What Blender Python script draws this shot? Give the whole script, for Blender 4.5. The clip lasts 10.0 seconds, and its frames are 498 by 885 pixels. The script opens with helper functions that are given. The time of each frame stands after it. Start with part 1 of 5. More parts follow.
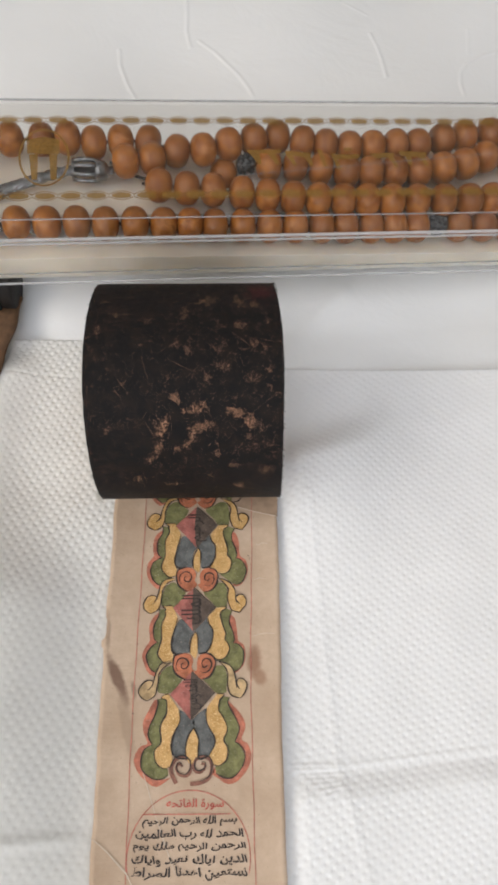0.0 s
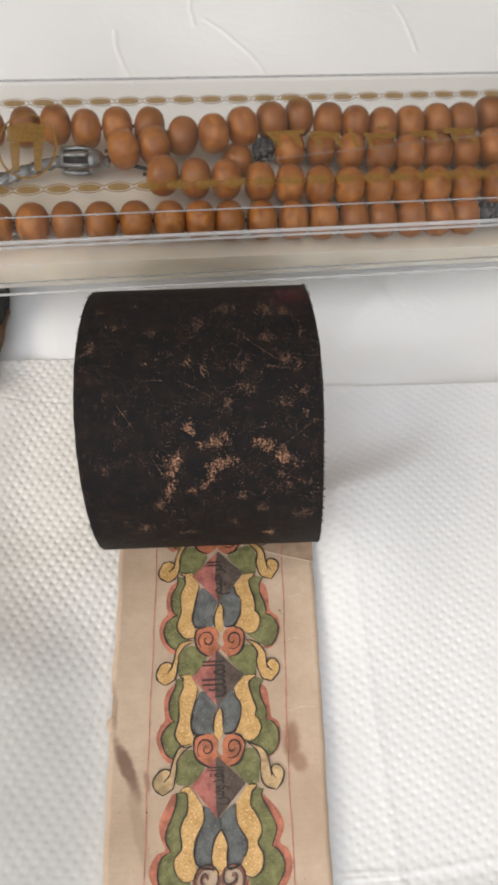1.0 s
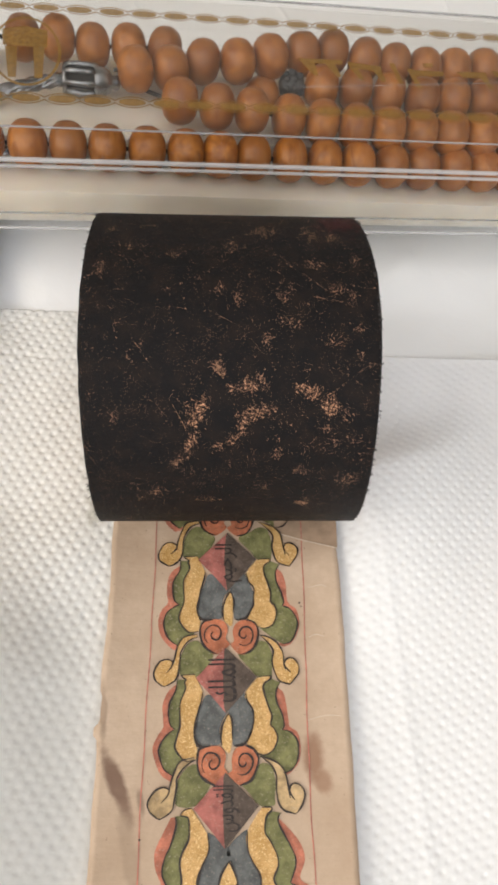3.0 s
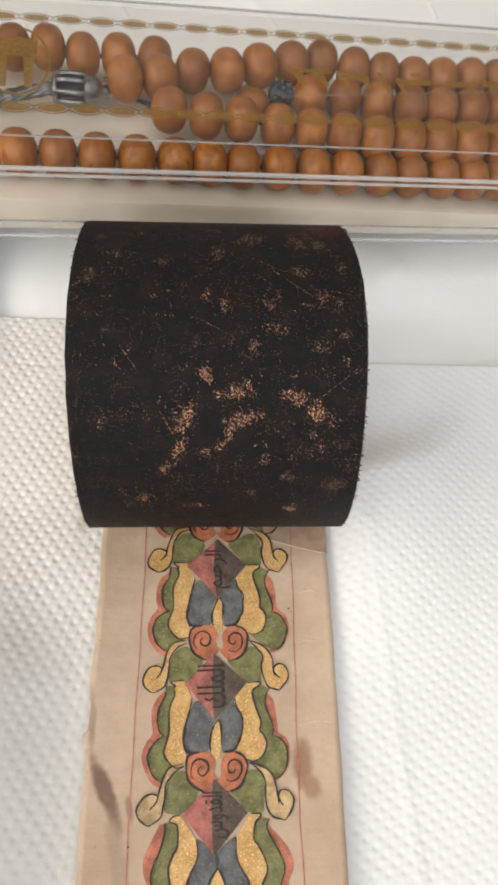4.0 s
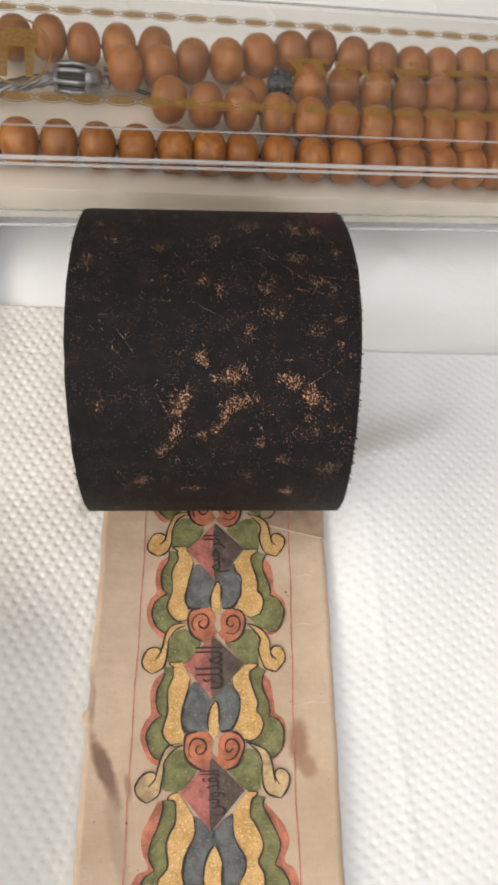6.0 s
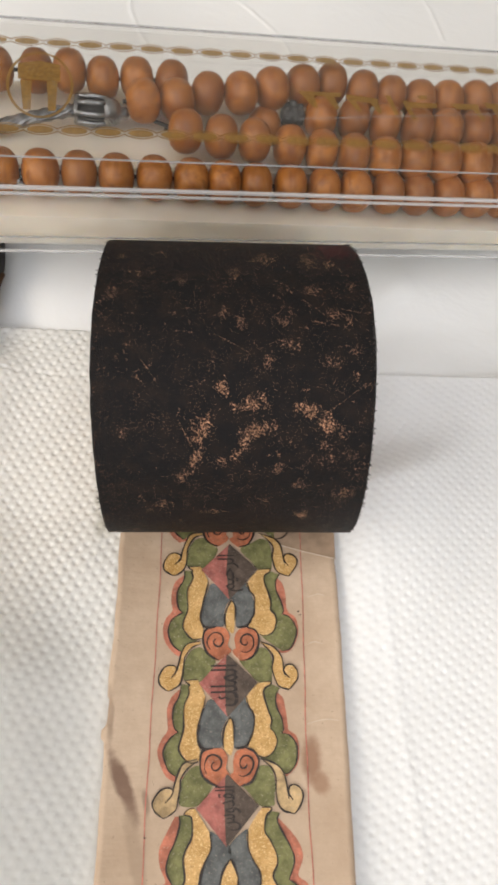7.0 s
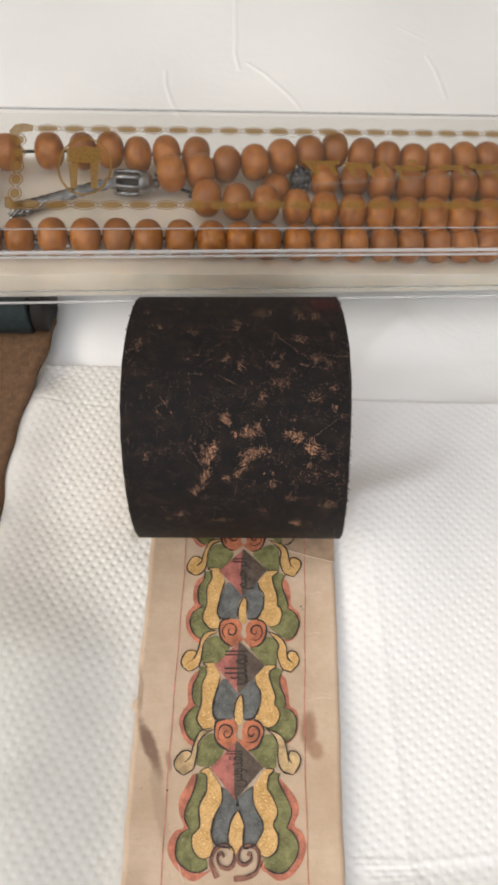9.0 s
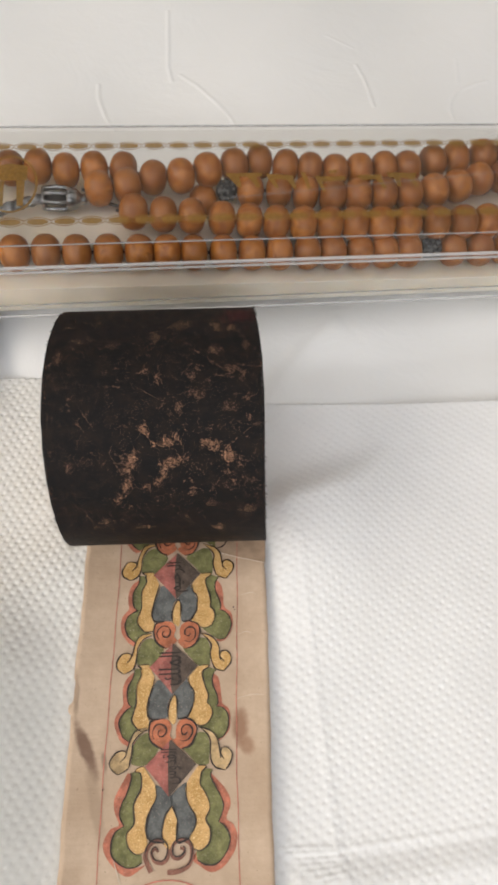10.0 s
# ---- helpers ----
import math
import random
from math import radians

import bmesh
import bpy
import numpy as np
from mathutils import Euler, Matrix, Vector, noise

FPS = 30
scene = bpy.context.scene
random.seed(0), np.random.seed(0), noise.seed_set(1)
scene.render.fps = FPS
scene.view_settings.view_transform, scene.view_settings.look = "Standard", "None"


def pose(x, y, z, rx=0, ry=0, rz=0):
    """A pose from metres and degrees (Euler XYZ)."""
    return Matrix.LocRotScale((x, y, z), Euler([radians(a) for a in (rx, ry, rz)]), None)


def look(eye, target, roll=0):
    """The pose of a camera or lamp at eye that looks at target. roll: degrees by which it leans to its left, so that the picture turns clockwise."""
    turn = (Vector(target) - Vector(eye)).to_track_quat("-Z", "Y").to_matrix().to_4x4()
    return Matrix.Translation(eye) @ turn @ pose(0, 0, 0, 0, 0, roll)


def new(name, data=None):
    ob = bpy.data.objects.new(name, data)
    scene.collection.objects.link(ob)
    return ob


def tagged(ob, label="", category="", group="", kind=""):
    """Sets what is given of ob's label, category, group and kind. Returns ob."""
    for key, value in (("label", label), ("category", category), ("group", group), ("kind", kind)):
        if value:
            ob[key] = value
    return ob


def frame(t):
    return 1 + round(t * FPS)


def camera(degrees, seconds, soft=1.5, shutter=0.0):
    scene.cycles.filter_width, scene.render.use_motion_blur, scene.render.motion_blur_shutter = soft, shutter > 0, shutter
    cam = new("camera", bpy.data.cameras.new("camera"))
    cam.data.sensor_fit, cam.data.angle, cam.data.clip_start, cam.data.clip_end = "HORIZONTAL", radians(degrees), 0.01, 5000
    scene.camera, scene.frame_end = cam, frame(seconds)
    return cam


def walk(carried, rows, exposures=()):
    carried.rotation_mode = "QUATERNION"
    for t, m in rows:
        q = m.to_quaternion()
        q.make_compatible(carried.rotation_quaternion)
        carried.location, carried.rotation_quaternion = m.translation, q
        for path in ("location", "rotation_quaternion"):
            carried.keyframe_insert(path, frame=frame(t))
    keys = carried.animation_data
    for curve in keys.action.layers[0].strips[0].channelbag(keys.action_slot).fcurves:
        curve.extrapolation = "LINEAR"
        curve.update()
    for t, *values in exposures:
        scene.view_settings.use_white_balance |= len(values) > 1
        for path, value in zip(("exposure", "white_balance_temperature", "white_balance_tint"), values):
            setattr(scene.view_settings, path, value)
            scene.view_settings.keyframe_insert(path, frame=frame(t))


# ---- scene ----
cam = camera(36.94, 10.0, soft=3.3)
PATH = [
    (0, (0.0007, 0.0026, 0.2612), (0.0208, 0.1364, -0.0066), 7.90),
    (0.5, (-0.0049, 0.0135, 0.2433), (0.0091, 0.1420, -0.0275), 5.40),
    (1, (-0.0016, 0.0284, 0.2257), (0.0143, 0.1658, -0.0405), 4.70),
    (1.5, (-0.0042, 0.0378, 0.1933), (0.0246, 0.1704, -0.0743), 10.60),
    (2, (-0.0088, 0.0356, 0.1891), (0.0218, 0.1761, -0.0742), 11.50),
    (2.5, (-0.0159, 0.0316, 0.1892), (0.0146, 0.1738, -0.0732), 11.90),
    (4, (-0.0137, 0.0301, 0.1903), (0.0190, 0.1759, -0.0699), 12.20),
    (4.5, (-0.0149, 0.0291, 0.1893), (0.0187, 0.1747, -0.0709), 12.80),
    (5, (-0.0140, 0.0278, 0.1905), (0.0195, 0.1730, -0.0699), 12.80),
    (6.5, (-0.0115, 0.0265, 0.1928), (0.0179, 0.1705, -0.0687), 11.20),
    (7, (-0.0165, 0.0271, 0.1976), (0.0141, 0.1747, -0.0617), 11.70),
    (7.5, (-0.0159, 0.0260, 0.1922), (0.0112, 0.1712, -0.0690), 11.30),
    (8, (-0.0071, 0.0177, 0.2113), (0.0052, 0.1659, -0.0492), 5.20),
    (8.5, (-0.0139, 0.0129, 0.2153), (-0.0039, 0.1617, -0.0451), 5.30),
    (9, (-0.0057, 0.0098, 0.2308), (0.0028, 0.1635, -0.0267), 4.00),
    (9.5, (0.0085, 0.0121, 0.2351), (0.0279, 0.1634, -0.0232), 5.90),
    (10, (0.0100, 0.0079, 0.2392), (0.0276, 0.1609, -0.0183), 5.10),
]
EXPOSURES = ((0, -0.11, 6250, 10), (0.5, -0.08, 6250, 10), (1, 0.04, 6350, 10), (1.5, 0.20, 6500, 10), (2, 0.12, 6500, 10), (7, 0.12, 6500, 10), (7.5, 0.02, 6500, 10), (8, 0.15, 6500, 10), (8.5, 0.09, 6500, 10), (9, 0.11, 6500, 10), (9.5, 0.01, 6490, 10), (10, -0.03, 6490, 10))
walk(cam, [(t, look(eye, target, roll)) for t, eye, target, roll in PATH], EXPOSURES)

# ---- light ----
world = bpy.data.worlds.new("world")
scene.world = world
world.use_nodes = True
wn = world.node_tree
sky = wn.nodes.new("ShaderNodeTexSky")
sky.sky_type = "NISHITA"
sky.sun_disc = False
sky.sun_elevation = radians(38)
sky.sun_rotation = radians(-115)
wn.links.new(sky.outputs[0], wn.nodes["Background"].inputs[0])
wn.nodes["Background"].inputs[1].default_value = 0.1

# the room, added out of view: x to the right, y away from the viewer, the covered table top at z = 0
ROOM_X0, ROOM_X1, ROOM_Y0, ROOM_Y1, FLOOR_Z, CEIL_Z = -1.25, 2.2, -1.9, 2.0, -0.75, 1.75

# added openings, none in view: wall, span along the wall, height span, power of the light let in
LIGHT_OPENINGS = (("west", -1.35, 0.45, 0.55, 1.65, 19.0), ("south", -1.2, 0.8, 0.75, 1.65, 16.0), ("roof", -0.8, 0.8, -1.5, 0.2, 13.0))
for side, a0, a1, z0, z1, power in LIGHT_OPENINGS:
    tint = {"west": (1.0, 0.885, 0.72), "south": (0.93, 0.965, 1.0), "roof": (1.0, 0.970, 0.935)}[side]
    # south and roof lamps are added fill; west follows the light from the left
    data = bpy.data.lights.new("unseen_light", "AREA")
    data.shape, data.size, data.size_y, data.energy, data.color = "RECTANGLE", a1 - a0 - 0.1, z1 - z0 - 0.1, power, tint
    mid, zm = (a0 + a1) / 2, (z0 + z1) / 2
    at = {"west": (ROOM_X0 - 0.03, mid, zm), "roof": (mid, zm, CEIL_Z + 0.03), "south": (mid, ROOM_Y0 - 0.03, zm)}[side]
    to = {"west": (5, mid, zm), "roof": (mid, zm + 0.001, -5), "south": (mid, 5, zm)}[side]
    new("unseen_light", data).matrix_world = look(at, to)


# ---- materials ----
class Mat:
    """A node material with short ways to noise, ramps and mixing."""

    def __init__(self, name, rough=0.6, metal=0.0, spec=0.5):
        self.m = bpy.data.materials.new(name)
        self.m.use_nodes = True
        self.t = self.m.node_tree
        self.b = self.t.nodes["Principled BSDF"]
        self.b.inputs["Roughness"].default_value = rough
        self.b.inputs["Metallic"].default_value = metal
        self.b.inputs["Specular IOR Level"].default_value = spec

    def node(self, kind, **ins):
        n = self.t.nodes.new(kind)
        for k, v in ins.items():
            key = k.replace("_", " ")
            self.plug(n.inputs[key], v)
        return n

    def plug(self, socket, v):
        if hasattr(v, "is_linked"):
            self.t.links.new(v, socket)
        else:
            socket.default_value = v

    def coords(self, which="Object"):
        return self.t.nodes.new("ShaderNodeTexCoord").outputs[which]

    def noise(self, scale, detail=4.0, rough=0.55, vec=None, dist=0.0):
        n = self.node("ShaderNodeTexNoise", Scale=scale, Detail=detail, Roughness=rough, Distortion=dist)
        self.plug(n.inputs["Vector"], vec if vec is not None else self.coords())
        return n.outputs["Fac"]

    def remap(self, v, a, b, c=0.0, d=1.0):
        n = self.t.nodes.new("ShaderNodeMapRange")
        n.interpolation_type = "SMOOTHSTEP"
        self.plug(n.inputs[0], v)
        for i, x in zip((1, 2, 3, 4), (a, b, c, d)):
            n.inputs[i].default_value = x
        return n.outputs[0]

    def math(self, op, a, b=0.0):
        n = self.t.nodes.new("ShaderNodeMath")
        n.operation = op
        self.plug(n.inputs[0], a)
        self.plug(n.inputs[1], b)
        return n.outputs[0]

    def mix(self, f, a, b):
        n = self.t.nodes.new("ShaderNodeMix")
        n.data_type = "RGBA"
        for i, v in zip((0, 6, 7), (f, a, b)):
            if isinstance(v, tuple):
                v = (*v, 1.0)
            self.plug(n.inputs[i], v)
        return n.outputs[2]

    def color(self, v):
        self.plug(self.b.inputs["Base Color"], (*v, 1.0) if isinstance(v, tuple) else v)
        return self

    def rough(self, v):
        self.plug(self.b.inputs["Roughness"], v)
        return self

    def bump(self, h, dist, strength=1.0):
        n = self.node("ShaderNodeBump", Strength=strength, Distance=dist, Height=h)
        self.t.links.new(n.outputs[0], self.b.inputs["Normal"])
        return self

    def rand(self):
        return self.t.nodes.new("ShaderNodeObjectInfo").outputs["Random"]


def plain(name, c, rough=0.6, vary=0.12, scale=300.0, metal=0.0, spec=0.5, bump=0.0):
    m = Mat(name, rough, metal, spec)
    f = m.noise(scale, 5.0)
    m.color(m.mix(m.remap(f, 0.3, 0.7), tuple(x * (1 - vary) for x in c), tuple(min(1, x * (1 + vary)) for x in c)))
    if bump:
        m.bump(m.noise(scale * 4, 3.0), bump, 0.6)
    return m.m


def cloth_material():
    m = Mat("white_sheet", 0.42, 0, 0.4)
    f = m.noise(9, 4.0)
    m.color(m.mix(m.remap(f, 0.3, 0.75), (0.83, 0.83, 0.82), (0.87, 0.868, 0.86)))
    fine = m.noise(900, 3.0)
    broad = m.noise(28, 5.0, 0.6, dist=0.6)
    m.bump(m.math("ADD", m.math("MULTIPLY", fine, 0.03), broad), 0.0012, 0.5)
    return m.m


def towel_material(name, low, high, smudges=()):
    m = Mat(name, 0.85, 0, 0.2)
    f = m.noise(40, 5.0)
    base = m.mix(m.remap(f, 0.3, 0.7), low, high)
    for x, y, rx, ry in smudges:
        mp = m.t.nodes.new("ShaderNodeMapping")
        mp.vector_type = "TEXTURE"
        m.plug(mp.inputs["Vector"], m.coords())
        mp.inputs["Location"].default_value = (x, y, 0)
        mp.inputs["Scale"].default_value = (rx, ry, 1)
        flat = m.t.nodes.new("ShaderNodeVectorMath")
        flat.operation = "MULTIPLY"
        flat.inputs[1].default_value = (1, 1, 0)
        m.t.links.new(mp.outputs[0], flat.inputs[0])
        ln = m.t.nodes.new("ShaderNodeVectorMath")
        ln.operation = "LENGTH"
        m.t.links.new(flat.outputs[0], ln.inputs[0])
        d = m.math("ADD", ln.outputs["Value"], m.math("MULTIPLY", m.math("SUBTRACT", m.noise(420, 4.0, 0.7), 0.5), 2.4))
        base = m.mix(m.remap(d, 1.1, 0.2, 0.0, 0.55), base, (0.36, 0.34, 0.26))
    m.color(base)
    m.bump(m.noise(2600, 4.0, 0.7), 0.00012, 0.6)
    return m.m


def parchment_material():
    m = Mat("aged_parchment", 0.62, 0, 0.3)
    co = m.coords()
    big = m.noise(46, 6.0, 0.68, co)
    fine = m.noise(420, 5.0, 0.65, co)
    base = m.mix(m.remap(big, 0.3, 0.72), (0.49, 0.355, 0.247), (0.65, 0.50, 0.37))
    base = m.mix(m.remap(fine, 0.35, 0.75, 0.0, 0.32), base, (0.50, 0.365, 0.255))
    specks = m.noise(1500, 2.0, 0.5, co)
    base = m.mix(m.remap(specks, 0.72, 0.76, 0, 0.7), base, (0.18, 0.12, 0.08))

    def stain(cx, cy, rx, ry, turn, colour, amount, wobble=0.5):
        # an old water or finger stain with a ragged outline
        nonlocal base
        mp = m.t.nodes.new("ShaderNodeMapping")
        mp.vector_type = "TEXTURE"
        m.plug(mp.inputs["Vector"], co)
        mp.inputs["Location"].default_value = (cx, cy, 0)
        mp.inputs["Rotation"].default_value = (0, 0, radians(turn))
        mp.inputs["Scale"].default_value = (rx, ry, 1)
        ln = m.t.nodes.new("ShaderNodeVectorMath")
        ln.operation = "LENGTH"
        flat = m.t.nodes.new("ShaderNodeVectorMath")
        flat.operation = "MULTIPLY"
        flat.inputs[1].default_value = (1, 1, 0)
        m.t.links.new(mp.outputs[0], flat.inputs[0])
        m.t.links.new(flat.outputs[0], ln.inputs[0])
        d = m.math("ADD", ln.outputs["Value"], m.math("MULTIPLY", m.math("SUBTRACT", m.noise(160, 5.0, 0.65, co), 0.5), wobble * 2))
        base = m.mix(m.remap(d, 1.1, 0.45, 0.0, amount), base, colour)

    stain(-0.0262, 0.0445, 0.0022, 0.0105, 24, (0.17, 0.092, 0.062), 0.85)
    stain(-0.0300, 0.0600, 0.0011, 0.0075, 4, (0.24, 0.16, 0.11), 0.6)
    stain(-0.0205, 0.0405, 0.0011, 0.0035, 12, (0.24, 0.16, 0.11), 0.6)
    stain(-0.0225, 0.0300, 0.0022, 0.0130, 14, (0.36, 0.26, 0.18), 0.5)
    stain(0.0198, 0.0490, 0.0032, 0.0062, -6, (0.31, 0.175, 0.108), 0.9)
    stain(0.0217, 0.0440, 0.0026, 0.0036, 10, (0.35, 0.205, 0.128), 0.8)
    m.color(base)
    across = m.t.nodes.new("ShaderNodeMapping")
    across.inputs["Scale"].default_value = (22, 150, 22)
    m.plug(across.inputs["Vector"], co)
    creases = m.noise(1.0, 4.0, 0.6, across.outputs[0])
    m.bump(m.math("ADD", m.math("ADD", big, m.math("MULTIPLY", fine, 0.25)), m.math("MULTIPLY", creases, 0.9)), 0.0006, 0.5)
    return m.m


def leather_material():
    """Black backing of the scroll, worn through to copper-brown in scratched clusters."""
    m = Mat("worn_black_backing", 0.6, 0, 0.18)
    uv = m.t.nodes.new("ShaderNodeUVMap")
    uv.uv_map = "surface"
    v = uv.outputs[0]
    def turned(angle, sx, sy):
        n = m.t.nodes.new("ShaderNodeMapping")
        n.inputs["Rotation"].default_value = (0, 0, radians(angle))
        n.inputs["Scale"].default_value = (sx, sy, 1)
        m.plug(n.inputs["Vector"], v)
        return n.outputs[0]

    grain = m.noise(1.6, 5.0, 0.75, v)
    speck = m.noise(2.8, 2.5, 0.65, turned(-30, 1.25, 0.85))
    ragged = m.math("MULTIPLY", m.math("SUBTRACT", m.noise(0.42, 4.0, 0.7, turned(-35, 1.5, 0.8)), 0.5), 4.2)
    cluster = m.remap(m.noise(0.34, 4.0, 0.68, v), 0.46, 0.72, 0.0, 0.52)
    density = m.math("ADD", cluster, m.remap(m.noise(0.09, 2.0, 0.5, v), 0.35, 0.7, -0.08, 0.14))
    holes = m.remap(m.noise(0.9, 3.0, 0.6, turned(-35, 1.6, 0.7)), 0.34, 0.62, 0.72, 1.06)
    worn = density
    for layer, strong in (("rubbed", 0.72), ("sprinkled", 0.565)):
        at = m.t.nodes.new("ShaderNodeAttribute")
        at.attribute_name = layer
        worn = m.math("MAXIMUM", worn, m.remap(m.math("ADD", at.outputs["Fac"], ragged), 2.3, 0.3, 0.0, strong))
    density = m.math("MULTIPLY", worn, holes)
    scratch = m.remap(m.noise(1.0, 2.0, 0.5, turned(48, 4.5, 0.07)), 0.60, 0.68, 0.0, 0.50)
    scratch = m.math("MAXIMUM", scratch, m.remap(m.noise(1.0, 2.0, 0.5, turned(-40, 5.0, 0.08)), 0.61, 0.69, 0.0, 0.48))
    scratch = m.math("MULTIPLY", scratch, m.remap(m.noise(0.16, 3.0, 0.6, v), 0.45, 0.65))
    density = m.math("MAXIMUM", density, scratch)
    # single long scratches
    for x, angle, length, turn in ((8, 84, 7, 58), (13, 92, 9, 50), (18.5, 101, 6, 80), (21, 127, 9, -52), (-12, 140, 7, 28), (-20, 118, 5, 35), (15, 146, 6, -40), (-3, 108, 6, 62), (24, 96, 4, 80)):
        mp = m.t.nodes.new("ShaderNodeMapping")
        mp.vector_type = "TEXTURE"
        m.plug(mp.inputs["Vector"], v)
        mp.inputs["Location"].default_value = (x, 36.6 * radians(angle), 0)
        mp.inputs["Rotation"].default_value = (0, 0, radians(-turn))
        mp.inputs["Scale"].default_value = (0.10, length, 1)
        ln = m.t.nodes.new("ShaderNodeVectorMath")
        ln.operation = "LENGTH"
        m.t.links.new(mp.outputs[0], ln.inputs[0])
        density = m.math("MAXIMUM", density, m.remap(ln.outputs["Value"], 1.2, 0.5, 0.0, 0.64))
    score = m.math("ADD", speck, m.math("MULTIPLY", density, 0.30))
    chips = m.remap(score, 0.732, 0.754)
    dust = m.remap(m.noise(3.4, 2.0, 0.6, v), 0.655, 0.70, 0.0, 0.9)
    dust = m.math("MULTIPLY", dust, m.remap(m.noise(0.13, 3.0, 0.6, v), 0.42, 0.6))
    chips = m.math("MAXIMUM", chips, dust)
    tone = m.mix(m.remap(m.noise(1.6, 3, 0.6, v), 0.35, 0.65), (0.34, 0.17, 0.09), (0.92, 0.50, 0.30))
    tone = m.mix(m.remap(worn, 0.25, 0.60, 0.20, 0.0), tone, (0.24, 0.15, 0.10))
    black = m.mix(m.remap(m.noise(0.22, 6, 0.7, v), 0.42, 0.68), (0.0064, 0.0056, 0.0060), (0.0150, 0.0098, 0.0078))
    # a dull red rub mark at the upper rim
    mp = m.t.nodes.new("ShaderNodeMapping")
    mp.vector_type = "TEXTURE"
    m.plug(mp.inputs["Vector"], v)
    mp.inputs["Location"].default_value = (21.5, 36.6 * radians(60), 0)
    mp.inputs["Scale"].default_value = (4.5, 6.0, 1)
    ln = m.t.nodes.new("ShaderNodeVectorMath")
    ln.operation = "LENGTH"
    m.t.links.new(mp.outputs[0], ln.inputs[0])
    black = m.mix(m.remap(m.math("ADD", ln.outputs["Value"], ragged), 1.3, 0.4, 0.0, 0.6), black, (0.065, 0.012, 0.014))
    m.color(m.mix(chips, black, tone))
    m.rough(m.remap(grain, 0.3, 0.7, 0.5, 0.75))
    m.bump(m.math("ADD", m.math("MULTIPLY", m.noise(2.6, 3.0, 0.6, v), 0.9), m.math("MULTIPLY", chips, -0.4)), 0.0004, 0.8)
    return m.m


def wood_bead_material():
    m = Mat("polished_bead_wood", 0.42, 0, 0.45)
    co = m.coords()
    st = m.t.nodes.new("ShaderNodeMapping")
    st.inputs["Scale"].default_value = (1.0, 0.22, 1.0)
    m.plug(st.inputs["Vector"], co)
    add = m.t.nodes.new("ShaderNodeVectorMath")
    add.operation = "ADD"
    m.t.links.new(st.outputs[0], add.inputs[0])
    sc = m.math("MULTIPLY", m.rand(), 37.0)
    comb = m.node("ShaderNodeCombineXYZ", X=sc, Y=sc)
    m.t.links.new(comb.outputs[0], add.inputs[1])
    grain = m.noise(520, 4, 0.6, add.outputs[0], 0.8)
    c = m.mix(m.remap(grain, 0.30, 0.70), (0.22, 0.070, 0.008), (0.52, 0.195, 0.030))
    c = m.mix(m.remap(m.noise(170, 3, 0.6, add.outputs[0]), 0.34, 0.62, 0.0, 0.45), c, (0.26, 0.074, 0.012))
    c = m.mix(m.remap(m.noise(240, 3, 0.6, add.outputs[0]), 0.48, 0.70, 0.0, 0.40), c, (0.62, 0.25, 0.060))
    c = m.mix(m.remap(m.rand(), 0.0, 1.0, 0.0, 0.5), c, (0.18, 0.060, 0.010))
    m.color(c)
    m.b.inputs["Coat Weight"].default_value = 0.12
    m.b.inputs["Coat Roughness"].default_value = 0.2
    m.bump(grain, 0.00005, 0.5)
    return m.m


def clear_material(name, tint, rough=0.03, haze=0.0):
    """Clear moulded plastic: light goes straight through, gloss by Fresnel."""
    m = bpy.data.materials.new(name)
    m.use_nodes = True
    t = m.node_tree
    t.nodes.remove(t.nodes["Principled BSDF"])
    tr = t.nodes.new("ShaderNodeBsdfTransparent")
    tr.inputs[0].default_value = (*tint, 1)
    gl = t.nodes.new("ShaderNodeBsdfGlossy")
    gl.inputs["Roughness"].default_value = rough
    facing = t.nodes.new("ShaderNodeLayerWeight")
    facing.inputs["Blend"].default_value = 0.5
    power = t.nodes.new("ShaderNodeMath")
    power.operation = "POWER"
    power.inputs[1].default_value = 4.0
    t.links.new(facing.outputs["Facing"], power.inputs[0])
    fr = t.nodes.new("ShaderNodeMath")
    fr.operation = "MULTIPLY_ADD"
    fr.inputs[1].default_value, fr.inputs[2].default_value = 0.9, 0.012
    t.links.new(power.outputs[0], fr.inputs[0])
    body = tr.outputs[0]
    if haze:
        df = t.nodes.new("ShaderNodeBsdfDiffuse")
        df.inputs[0].default_value = (0.85, 0.85, 0.85, 1)
        hz = t.nodes.new("ShaderNodeMixShader")
        hz.inputs[0].default_value = haze
        t.links.new(body, hz.inputs[1])
        t.links.new(df.outputs[0], hz.inputs[2])
        body = hz.outputs[0]
    mx = t.nodes.new("ShaderNodeMixShader")
    t.links.new(fr.outputs[0], mx.inputs[0])
    t.links.new(body, mx.inputs[1])
    t.links.new(gl.outputs[0], mx.inputs[2])
    t.links.new(mx.outputs[0], t.nodes["Material Output"].inputs[0])
    return m


def gold_paint_material():
    m = Mat("gold_paint", 0.45, 0.15, 0.5)
    f = m.noise(2600, 3, 0.7)
    g = m.noise(240, 4)
    c = m.mix(m.remap(g, 0.3, 0.7), (0.56, 0.32, 0.10), (0.74, 0.455, 0.18))
    c = m.mix(m.remap(m.noise(1500, 3, 0.7), 0.52, 0.68, 0.0, 0.75), c, (0.42, 0.21, 0.065))
    m.color(m.mix(m.remap(f, 0.55, 0.66), c, (0.97, 0.76, 0.40)))
    m.bump(f, 0.00015, 0.9)
    return m.m


